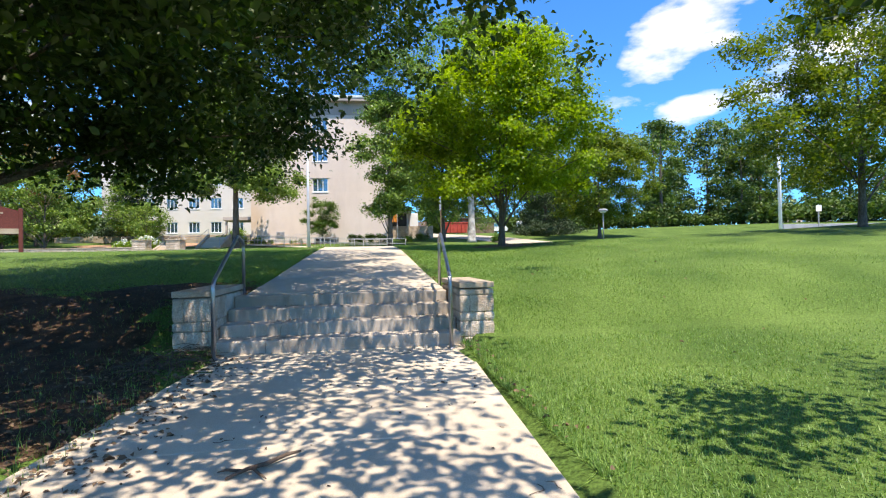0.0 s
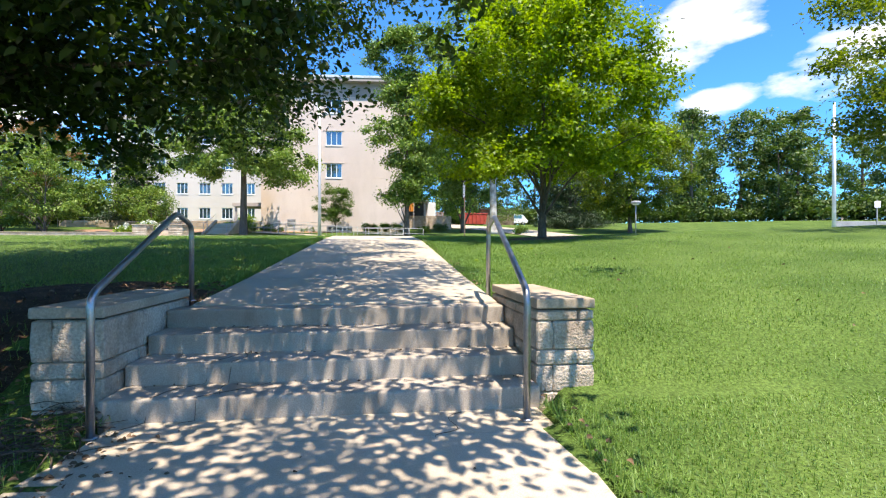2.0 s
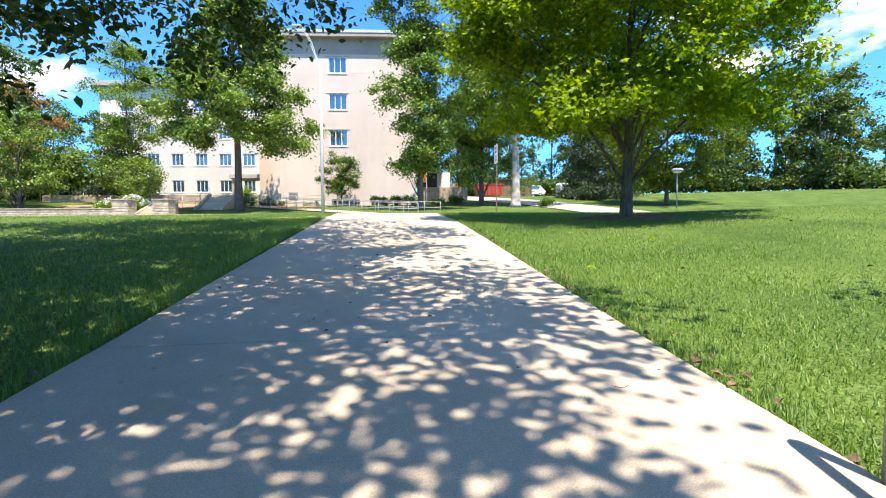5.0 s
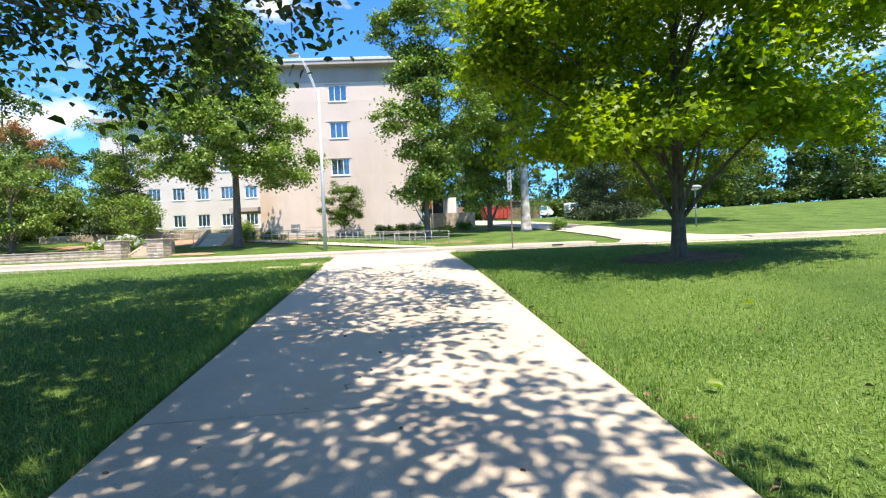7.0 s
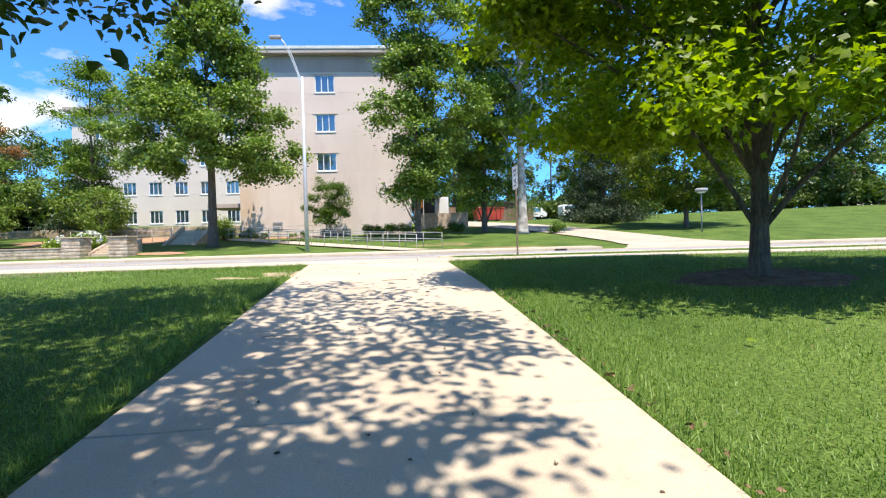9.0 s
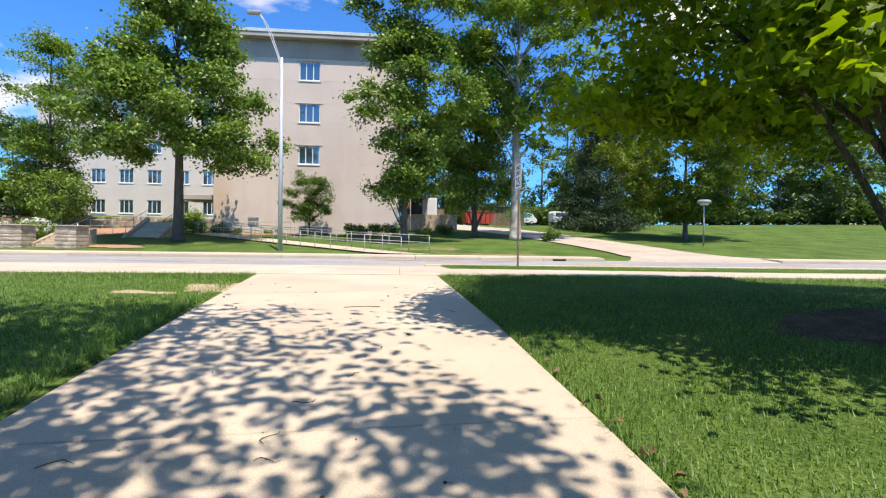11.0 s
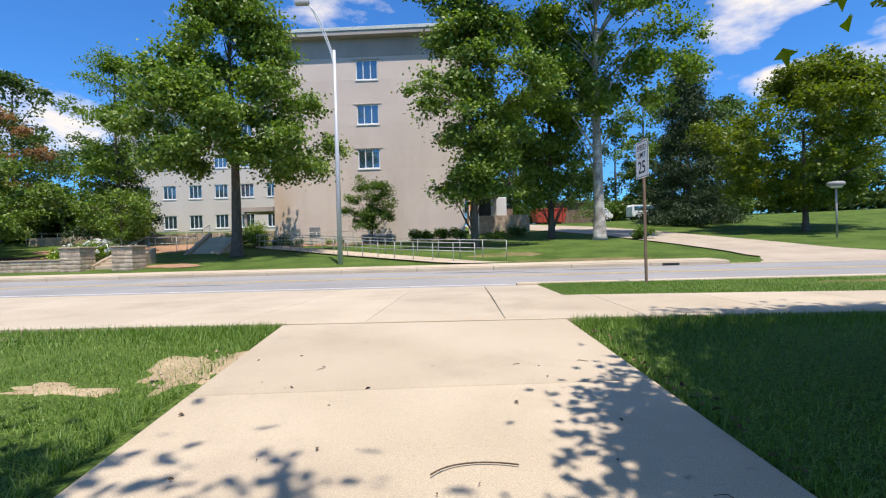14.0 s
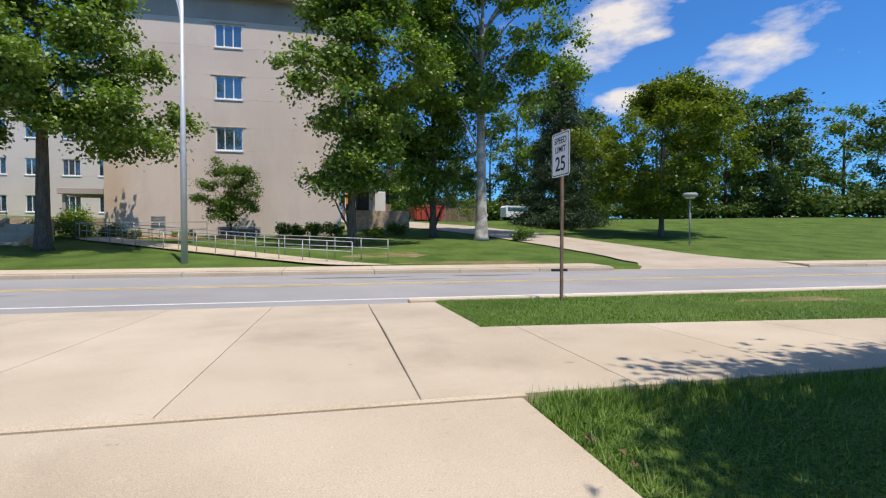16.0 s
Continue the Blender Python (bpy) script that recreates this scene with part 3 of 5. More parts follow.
blotch("bare_soil", -6.3, 5.6, 3.6, 4.6, M_MULCH, 0.0, 3, "dark bare soil with leaf litter under the shade tree")
blotch("mulch_ring", 4.1, 18.94, 1.2, 0.85, M_RING, -0.012, 5, "brown mulch ring round the maple trunk")
blotch("dirt_patch", -3.36, 22.0, 0.33, 0.62, M_DIRT, -0.022, 8, "worn sandy dirt patch in the lawn beside the footpath", turn=0.05, rough=0.8)
blotch("dirt_patch", -4.15, 21.5, 0.40, 0.14, M_DIRT, -0.024, 9, "worn sandy dirt patch in the lawn beside the footpath", rough=0.8)
blotch("bare_soil", -3.7, 9.75, 1.35, 0.95, M_MULCH, -0.012, 16, "dark bare soil beside the footpath above the steps", rough=0.45)
blotch("dry_grass", 4.6, 40.2, 3.6, 0.75, M_DRYGRASS, -0.02, 17, "dry yellowed grass on the bank behind the far kerb", rough=0.5)
blotch("dry_grass", 1.2, 43.2, 1.6, 1.1, M_DRYGRASS, -0.02, 18, "dry yellowed grass on the bank beside the ramp", rough=0.5)
blotch("dry_grass", 6.8, 27.75, 1.3, 0.26, M_DRYGRASS, -0.018, 19, "dry yellowed grass in the strip beside the road", rough=0.5)
blotch("mulch_bed", -15.6, 41.9, 1.5, 0.7, M_CLAY, 0.03, 12, "reddish clay mulch bed beside the outdoor stairs")
blotch("mulch_bed", -11.5, 53.2, 4.4, 1.1, M_CLAY, 0.03, 13, "reddish clay mulch bed along the building wall")
blotch("mulch_bed", -24.0, 52.0, 6.0, 3.5, M_CLAY, 0.03, 14, "reddish clay mulch bed by the terrace")
blotch("mulch_bed", -31.0, 46.0, 8.5, 2.4, M_MULCH, 0.03, 15, "brown mulch bed behind the low stone wall")

# ---- steps, cheek walls and handrails ----
stairs = tagged(empty("steps_outdoor", on_path(0, 0) + (0.0,), math.degrees(TURN_PATH)), "four broad worn concrete steps stained by water", "steps", kind="structure")
RISE, TREAD = 0.175, 0.40
for i in range(4):
    bm = bmesh.new()
    y1 = 1.80 if i == 3 else 0.28 + TREAD * (i + 1) + 0.06
    block(bm, -1.74, 1.64, 0.28 + TREAD * i, y1, -0.1 if i == 0 else RISE * i - 0.02, RISE * (i + 1), 0.022, 3)
    part("step", bm, M_STEP, stairs)
landing = [on_path(-1.62, -0.21), on_path(1.62, -0.21), on_path(1.62, 0.30), on_path(-1.62, 0.30)]
slab(footpath, landing, [0.002] * 4)


def rough_block(parent, x0, x1, y0, y1, z0, z1, seed, face="front", name="stone_block", mat=None, bulge=0.025):
    """A quarry-faced stone: its outward faces bulge unevenly."""
    rnd = random.Random(seed)
    bm = bmesh.new()
    block(bm, x0, x1, y0, y1, z0, z1, 0.012, 1)
    bmesh.ops.subdivide_edges(bm, edges=[e for e in bm.edges if e.calc_length() > 0.09], cuts=2, use_grid_fill=True)
    cx, cy, cz = (x0 + x1) / 2, (y0 + y1) / 2, (z0 + z1) / 2
    o = rnd.uniform(0, 50)
    for v in bm.verts:
        inner = min(v.co.x - x0, x1 - v.co.x, 1) > 0.015 or min(v.co.y - y0, y1 - v.co.y) > 0.015
        d = noise.noise(v.co * 9 + Vector((o, o, o))) * 0.5 + 0.5
        midz = 1 - abs(v.co.z - cz) / ((z1 - z0) / 2 + 1e-6)
        push = bulge * d * midz
        if v.co.y < y0 + 0.02:
            v.co.y -= push
        if v.co.x < x0 + 0.02:
            v.co.x -= push * 0.5
        if v.co.x > x1 - 0.02:
            v.co.x += push * 0.5
    return part(name, bm, mat or M_STONE, parent)


def cheek_wall(name, x0, x1, y0, y1, top, label, seed):
    """A stone wall of courses beside the steps, with a sloped-edge coping."""
    wall = tagged(empty(name, on_path(0, 0) + (0.0,), math.degrees(TURN_PATH)), label, "stone wall", kind="structure")
    rnd = random.Random(seed)
    box("core", x0 + 0.03, x1 - 0.03, y0 + 0.03, y1 - 0.03, -0.2, top - 0.1, M_MORTAR, wall, 0.0)
    z = -0.12
    heights = [0.2, 0.23, 0.13, 0.25, 0.16]
    k = 0
    while z < top - 0.13:
        h = min(heights[k % 5], top - 0.10 - z)
        if top - 0.10 - (z + h) < 0.08:
            h = top - 0.10 - z
        # front face: one or two blocks
        cut = x0 + (x1 - x0) * (0.28 if k % 2 else 0.72)
        for a, b in ((x0, cut - 0.004), (cut + 0.004, x1)):
            rough_block(wall, a, b, y0, y0 + 0.2, z + 0.003, z + h - 0.003, seed * 31 + k * 7 + int(a * 100))
        y = y0 + 0.21
        while y < y1 - 0.02:
            ln = min(rnd.uniform(0.32, 0.62), y1 - y)
            if y1 - (y + ln) < 0.15:
                ln = y1 - y
            for a, b in ((x0, x0 + 0.16), (x1 - 0.16, x1)):
                rough_block(wall, a, b, y + 0.003, y + ln - 0.003, z + 0.003, z + h - 0.003, seed * 53 + k * 11 + int(y * 100) + int(a * 7), bulge=0.012)
            y += ln
        z += h
        k += 1
    bm = bmesh.new()
    block(bm, x0 - 0.008, x1 + 0.008, y0 - 0.018, y1, top - 0.085, top, 0.014, 2)
    part("coping", bm, M_COPING, wall)
    return wall


cheek_wall("wall_right_of_steps", 1.655, 2.16, 0.42, 2.1, 0.88, "low pale limestone cheek wall with a smooth coping beside the steps", 5)
cheek_wall("wall_left_of_steps", -2.26, -1.755, 0.40, 2.1, 0.86, "low shaded limestone cheek wall beside the steps", 9)


def step_rail(u, rz, label):
    """A bent steel handrail: lower post, sloping rail, short level end and upper post."""
    rail = tagged(empty("handrail", on_path(u, 0) + (0.0,), rz), label, "handrail", group="handrails of the steps")
    pts = rounded([(0, 0.0, -0.05), (0, 0.0, 0.98), (0, 1.70, 1.66), (0, 2.18, 1.56), (0, 2.18, 0.66)], 0.10)
    tube("rail", pts, 0.027, M_STEEL, rail, 14)
    for y, z in ((0.0, 0.004), (2.18, RISE * 4 + 0.012)):
        tube("base_ring", [(0, y, z), (0, y, z + 0.012)], 0.05, M_STEEL, rail, 14)
    return rail


step_rail(1.44, -1.2, "brushed steel tube handrail set in the concrete steps")
step_rail(-1.63, 7.0, "brushed steel tube handrail set in the concrete steps")


# ---- trees ----
def leaf_mesh(name, centres, normals, sizes, mat, parent, wide=0.55, six=False, seed=0, lobed=False):
    """Thousands of small folded leaves in one mesh, oval or three-lobed."""
    rng = np.random.default_rng(seed)
    n = len(centres)
    nrm = normals / np.linalg.norm(normals, axis=1, keepdims=True)
    ref = rng.normal(size=(n, 3))
    a = np.cross(nrm, ref)
    a /= np.linalg.norm(a, axis=1, keepdims=True)
    b = np.cross(nrm, a)
    s = sizes[:, None]
    fold = nrm * s * rng.uniform(-0.12, 0.22, (n, 1))
    droop = np.array([[0, 0, -0.18]]) * s
    base, tip = centres - a * s * 0.5, centres + a * s * 0.5 + droop
    if lobed:
        cols = [base, centres + a * s * 0.02 + b * s * 0.56 + fold, centres + a * s * 0.10 + b * s * 0.20 + fold * 0.5, tip,
                centres + a * s * 0.10 - b * s * 0.20 + fold * 0.5, centres + a * s * 0.02 - b * s * 0.56 + fold]
        tris = [(0, 1, 2), (0, 2, 3), (0, 3, 4), (0, 4, 5)]
    elif six:
        cols = [base, centres - a * s * 0.18 + b * s * wide * 0.48 + fold, centres + a * s * 0.2 + b * s * wide * 0.36 + fold, tip,
                centres + a * s * 0.2 - b * s * wide * 0.36 + fold, centres - a * s * 0.18 - b * s * wide * 0.48 + fold]
        tris = [(0, 1, 2), (0, 2, 3), (0, 3, 4), (0, 4, 5)]
    else:
        cols = [base, centres + b * s * wide * 0.5 + fold, tip, centres - b * s * wide * 0.5 + fold]
        tris = [(0, 1, 2), (0, 2, 3)]
    k = len(cols)
    verts = np.stack(cols, 1).reshape(-1, 3)
    idx = (np.arange(n)[:, None, None] * k + np.array(tris)[None]).reshape(-1)
    nt = n * len(tris)
    me = bpy.data.meshes.new(name)
    me.vertices.add(n * k)
    me.vertices.foreach_set("co", verts.astype(np.float32).ravel())
    me.loops.add(nt * 3)
    me.loops.foreach_set("vertex_index", idx.astype(np.int32))
    me.polygons.add(nt)
    me.polygons.foreach_set("loop_start", np.arange(0, nt * 3, 3, dtype=np.int32))
    me.update(calc_edges=True)
    me.validate()
    me.materials.append(mat)
    ob = new(name, me)
    ob.parent = parent
    return ob


def limb(points, r0, r1, sides, rnd, wiggle):
    """A curved limb from the first point to the last, with some wander."""
    a, b = Vector(points[0]), Vector(points[-1])
    n = 6
    pts, radii = [], []
    for i in range(n + 1):
        t = i / n
        c = Vector((a.x + (b.x - a.x) * 0.36, a.y + (b.y - a.y) * 0.36, a.z + (b.z - a.z) * 0.72 + wiggle * 0.6))
        p = a * (1 - t) ** 2 + c * 2 * t * (1 - t) + b * t * t
        if 0 < i < n:
            p += Vector((rnd.uniform(-1, 1), rnd.uniform(-1, 1), rnd.uniform(-1, 1))) * wiggle * 0.18
        pts.append(p)
        radii.append(r0 + (r1 - r0) * t ** 0.8)
    return tube_mesh(pts, radii, sides, cap=False)


def tree(name, x, y, height, trunk_r, crown_z, rx, ry, mat, label, seed, clumps=120, per=110, leaf=0.22, bark=None, form="round", lean=(0, 0), off=(0, 0), six=False,
         clump_r=0.9, limbs=14, floor=None, wide=0.6, category="tree", hollow=0.55, z=None, group="", keep=None, extra=(), lumpy=1.0, lobes=0, lobe_r=1.3, fork=0.85, lobed=False):
    """A tree: tapered trunk, limbs reaching to clumps, and a crown of many small leaves in those clumps. crown_z is where the crown begins above ground."""
    rnd = random.Random(seed)
    rng = np.random.default_rng(seed)
    z0 = ground_z(x, y) - 0.06 if z is None else z
    t = tagged(empty(name, (x, y, z0)), label, category, group)
    bark = bark or M_BARK
    mid, half = (crown_z + height) / 2, (height - crown_z) / 2
    spots = list(extra)
    ph = [rnd.uniform(0, 6.3) for _ in range(6)]
    tries = 0
    while len(spots) < clumps and tries < clumps * 40:
        tries += 1
        az, cz = rnd.uniform(0, 2 * math.pi), rnd.uniform(-1, 1)
        lump = 1 + lumpy * (0.16 * math.sin(2 * az + ph[0]) + 0.13 * math.sin(3 * az + 4 * cz + ph[1]) + 0.10 * math.sin(5 * az - 3 * cz + ph[2]))
        r = (hollow + (1 - hollow) * rnd.random() ** 0.6) * lump
        if form == "cone":
            h = rnd.random() ** 1.5
            wide_here = (1 - h) ** 0.85 * (0.85 + 0.15 * math.sin(h * 40))
            p = Vector((math.cos(az) * rx * wide_here * r, math.sin(az) * ry * wide_here * r, crown_z + (height - crown_z) * h - 0.08 * rx * wide_here * r))
        else:
            s = math.sqrt(max(0.0, 1 - cz * cz))
            if form == "tall":
                s = max(0.0, 1 - abs(cz) ** 2.6) ** 0.5 * (0.82 + 0.18 * math.sin(6 * cz + ph[3]))
            elif form == "pear":
                s = max(0.0, 1 - ((cz + 1) / 2) ** 1.35) ** 0.9 * (1.15 if cz > -0.85 else 0.85)
            elif form == "mound":
                s = max(0.0, 1 - max(0, cz + 0.25) ** 2 / 1.56) ** 0.5 * (1.0 if cz > -0.8 else 0.88)
            elif form == "dome":
                s = max(0.0, 1 - max(0, cz) ** 2) ** 0.5 * (1.0 if cz > -0.9 else 0.9)
            p = Vector((off[0] + lean[0] * (cz + 1) / 2 + math.cos(az) * rx * s * r, off[1] + lean[1] * (cz + 1) / 2 + math.sin(az) * ry * s * r, mid + half * cz * (0.86 + 0.14 * r)))
        if floor and p.z < floor(p.x + x, p.y + y) - z0:
            continue
        if keep and not keep(p.x + x, p.y + y, p.z + z0):
            continue
        spots.append(p)
    if lobes and len(spots) > lobes:
        heads = spots[:lobes]
        grown = []
        while len(grown) < clumps:
            h = rnd.choice(heads)
            k = rnd.uniform(0.75, 1.25) * lobe_r
            az, up = rnd.uniform(0, 2 * math.pi), rnd.uniform(-0.35, 1.0)
            flat = math.sqrt(max(0.0, 1 - up * up)) * rnd.uniform(0.45, 1.05)
            p = h + Vector((math.cos(az) * flat, math.sin(az) * flat, up * 0.62 - 0.22 * flat)) * k * 0.8
            if p.z > crown_z * 0.72 and (not keep or keep(p.x + x, p.y + y, p.z + z0)):
                grown.append(p)
        spots = heads + grown[lobes:]
    # trunk
    top = height * (0.93 if form in ("cone", "tall") else 0.72)
    pts, radii = [], []
    for i in range(10):
        f = i / 9
        pts.append((lean[0] * f * 0.6 + math.sin(f * 5 + ph[4]) * 0.05 * height * 0.1 * f + off[0] * f * 0.4, lean[1] * f * 0.6 + math.cos(f * 4 + ph[5]) * 0.05 * height * 0.1 * f + off[1] * f * 0.4, top * f))
        radii.append(trunk_r * ((1 - f) ** 0.75 * 0.86 + 0.06) * (1.45 if i == 0 else 1))
    pts.insert(1, tuple(Vector(pts[0]).lerp(Vector(pts[1]), 0.15)))
    radii.insert(1, trunk_r * 1.08)
    tube("trunk", pts, radii, bark, t, 12)
    # limbs
    targets = [spots[i] for i in rnd.sample(range(len(spots)), min(limbs, len(spots)))]
    for p in targets:
        reach = math.hypot(p[0], p[1])
        start_f = min(0.95, max(crown_z * fork, p[2] - reach * (0.62 if form != "cone" else 0.05)) / top)
        i = min(len(pts) - 2, max(1, round(start_f * 9) + 1 if fork > 1 else int(start_f * (len(pts) - 1))))
        a = Vector(pts[i])
        v, f = limb((a, p), max(0.016, min(0.075, radii[i] * 0.40)), 0.010, 6, rnd, 0.35 if form != "cone" else 0.05)
        shape("limb", v, f, bark, t, smooth=True)
    # leaves
    cs, ns, ss = [], [], []
    for p in spots:
        k = int(per * rnd.uniform(0.6, 1.4))
        cr = clump_r * rnd.uniform(0.65, 1.25)
        if form == "cone":
            q = rng.normal(size=(k, 3)) * np.array([cr * 0.6, cr * 0.6, cr * 0.22])
        else:
            q = rng.normal(size=(k, 3)) * np.array([cr * 0.52, cr * 0.52, cr * 0.34])
        c = q + np.array(p)
        n = rng.normal(size=(k, 3)) * 0.55 + np.array([0, 0, 0.75]) + q / (cr + 1e-6) * 0.35
        cs.append(c)
        ns.append(n)
        ss.append(leaf * rng.uniform(0.6, 1.25, k))
    leaf_mesh("crown", np.concatenate(cs), np.concatenate(ns), np.concatenate(ss), mat, t, wide, six, seed, lobed)
    return t


def low_leaves(x, y):
    """How low the shade tree may hang: well above the footpath, lower beside it."""
    if y > 12:
        return 3.0 + 0.35 * max(0, x + 4.5)
    return 2.6 + 0.5 * smooth_step(-6, -2, x) * 2.0


def shade_reach(x, y, z):
    """The crown's true spread: thin past the footpath and at its front, none far behind."""
    if x > 1.6:
        return y > 8.5 and z > 4.8 and x < 4.2 and noise.noise((x, y, z)) > 0.25
    if x > -1.5 and y < 9:
        return z > 3.9 and noise.noise((x * 0.7, y * 0.7, z * 0.7)) > -0.12
    if y > 10.5:
        return noise.noise((x * 0.8, y * 0.8, z * 0.8)) > 0.12 + 0.06 * (y - 10.5)
    return y > -2.5 or x > -6


sr = random.Random(61)
SHADE_AT = (-7.9, 8.0)
skirt = []


def hang(n, x0, x1, y0, y1, z0, z1):
    for k in range(n):
        x, y = sr.uniform(x0, x1), sr.uniform(y0, y1)
        z = max(low_leaves(x, y) + 0.1, z0 + (z1 - z0) * sr.random() ** 1.4)
        skirt.append(Vector((x - SHADE_AT[0], y - SHADE_AT[1], z - ground_z(*SHADE_AT))))


# Many high clumps hang out of view, added for the shade they cast.
hang(12, -9.5, -1.2, 14.2, 16.6, 3.2, 6.6)
hang(14, -9.0, -2.8, 16.0, 17.6, 4.0, 7.4)
hang(22, -8.5, -3.3, 16.0, 18.3, 5.0, 8.0)
hang(60, -9.5, -1.2, 7.0, 13.0, 2.9, 4.4)
hang(120, -9.5, -1.5, 3.5, 10.5, 3.1, 6.2)
hang(30, -0.8, 1.5, 0.5, 7.0, 4.2, 5.6)
hang(16, -5.2, -1.9, 16.8, 18.4, 6.8, 8.4)
hang(70, -8.0, -2.6, 8.5, 13.5, 5.6, 8.6)
hang(90, -6.5, -0.9, 9.6, 13.0, 6.4, 8.8)
hang(40, -4.2, -0.6, 12.3, 14.6, 7.4, 9.4)
hang(40, -3.4, -0.8, 4.5, 7.5, 4.0, 5.6)
hang(80, -9.5, -3.0, 0.5, 6.5, 3.8, 6.0)


def shade_spray(x0, y0, x1, y1, z):
    """Leaf clumps along a high line, added to throw shade streaks on the path."""
    n = max(2, round(math.hypot(x1 - x0, y1 - y0) / 0.42))
    for k in range(n + 1):
        f = k / n
        skirt.append(Vector((x0 + (x1 - x0) * f + sr.gauss(0, 0.08) - SHADE_AT[0], y0 + (y1 - y0) * f + sr.gauss(0, 0.07) - SHADE_AT[1], z + sr.gauss(0, 0.25) - ground_z(*SHADE_AT))))


hang(36, -1.5, 1.0, 6.3, 9.9, 6.4, 8.2)
hang(18, -1.9, 0.1, 10.0, 12.4, 6.9, 8.6)
hang(110, -9.0, -2.0, 1.0, 9.5, 3.2, 5.8)
hang(70, -9.5, -3.2, 8.5, 11.4, 3.3, 6.0)
hang(30, -8.0, -2.5, 9.5, 13.5, 6.5, 9.0)
hang(110, -9.0, -3.1, 4.0, 12.0, 6.5, 10.0)
hang(24, -2.6, 1.0, 0.2, 4.6, 5.2, 7.0)
hang(8, -1.9, -0.8, 13.4, 15.2, 7.4, 8.4)
hang(4, 0.35, 0.8, 14.5, 15.0, 7.7, 8.2)
hang(60, -6.5, -2.4, 12.5, 17.2, 7.4, 9.2)
for ends in ((-3.2, 16.9, -1.1, 17.6), (-2.6, 15.0, -0.2, 16.7), (-2.2, 14.2, 0.1, 15.5), (-0.5, 13.6, 0.8, 14.0), (-0.6, 12.3, 0.6, 12.6), (0.6, 10.4, 1.6, 9.9)):
    shade_spray(*ends, 7.9)
hang(13, -1.8, 0.2, 9.6, 12.2, 7.0, 8.6)
hang(16, -1.6, 1.1, 6.2, 9.4, 6.6, 8.2)
tree("shade_tree", *SHADE_AT, 12.5, 0.34, 2.6, 8.9, 10.0, L_BIG, "large dark-leaved shade tree overhanging the footpath", 11, clumps=1460, per=115, leaf=0.138, six=True, clump_r=0.60, limbs=40,
     floor=low_leaves, off=(2.2, -0.8), form="dome", hollow=0.45, keep=shade_reach, extra=skirt)
tree("shade_tree", 9.8, -1.0, 10.0, 0.26, 3.2, 4.6, 4.4, L_BIG, "dark-leaved shade tree beside the lawn", 12, clumps=120, per=100, leaf=0.15, six=True, clump_r=0.7, limbs=20,
     extra=[Vector((x - 9.8, y + 1.0, z)) for x, y, z in ((3.0, 3.3, 3.2), (3.5, 3.4, 3.5), (3.9, 3.0, 3.7), (3.4, 2.6, 3.6), (4.4, 2.4, 4.0), (3.0, 2.4, 3.5), (4.8, 1.6, 4.3))])


def maple_reach(x, y, z):
    """The maple's crown is cut back on the side towards the footpath's lower stretch."""
    h = z - 1.5
    return not (x - 0.15 * h < 1.6 and y + 0.353 * h < 18.7) and y + 0.353 * h < 24.0


mr = random.Random(62)
west = [Vector((mr.uniform(0.45, 1.5) - 4.1, mr.uniform(17.7, 19.9) - 18.94, mr.uniform(3.6, 5.2))) for k in range(22)]
tree("maple_tree", 4.1, 18.94, 8.3, 0.14, 2.0, 3.35, 3.5, L_MAPLE, "bright yellow-green maple in a mulch ring on the lawn", 13, clumps=820, per=115, leaf=0.112, clump_r=0.46, limbs=30, six=True, lobed=True, hollow=0.25, form="mound", lumpy=0.3, lobes=300, lobe_r=0.8, off=(0.25, 0.15), extra=west, keep=maple_reach)
tree("lawn_tree", 17.8, 17.6, 9.2, 0.15, 1.8, 5.3, 5.0, L_YELLOW, "rounded green tree on the mown lawn", 14, clumps=520, per=100, leaf=0.16, clump_r=0.56, limbs=18, hollow=0.2, lobes=130, lobe_r=1.2, lumpy=0.6)
tree("street_tree", -14.2, 46.0, 17.4, 0.34, 4.3, 5.2, 4.9, L_OAK, "tall broad green tree on the lawn before the building", 15, wide=0.85, clumps=760, per=105, leaf=0.21, clump_r=0.72, limbs=30, hollow=0.15, form="pear", lobes=120, lobe_r=1.3, lumpy=1.1, fork=1.15)
tree("street_tree", -0.45, 47.0, 18.8, 0.24, 2.4, 3.4, 3.1, L_OAK, "tall slender green tree beside the building", 16, wide=0.85, clumps=520, per=95, leaf=0.21, clump_r=0.68, limbs=30, form="tall", hollow=0.15, lobes=90, lobe_r=1.2, lumpy=1.2)
tree("street_tree", 5.2, 53.5, 16, 0.25, 2.2, 3.7, 3.4, L_OAK, "dark green tree beside the driveway", 17, wide=0.85, clumps=420, per=90, leaf=0.21, clump_r=0.7, limbs=20, form="tall", hollow=0.15, lobes=70, lobe_r=1.5)
tree("sycamore_tree", 7.9, 51.0, 23.5, 0.42, 7.0, 6.0, 5.4, L_SYC, "tall pale-barked sycamore with an open crown", 18, wide=0.85, clumps=520, per=95, leaf=0.24, clump_r=0.70, limbs=44, bark=M_BARK_PALE, hollow=0.2, lobes=100, lobe_r=1.6, lumpy=0.9)
tree("dogwood_tree", -7.5, 52.4, 4.6, 0.06, 1.2, 1.75, 1.5, L_SHRUB, "small green tree in front of the building wall", 19, clumps=130, per=90, leaf=0.14, clump_r=0.42, limbs=14, lobes=40, lobe_r=0.6, hollow=0.2)
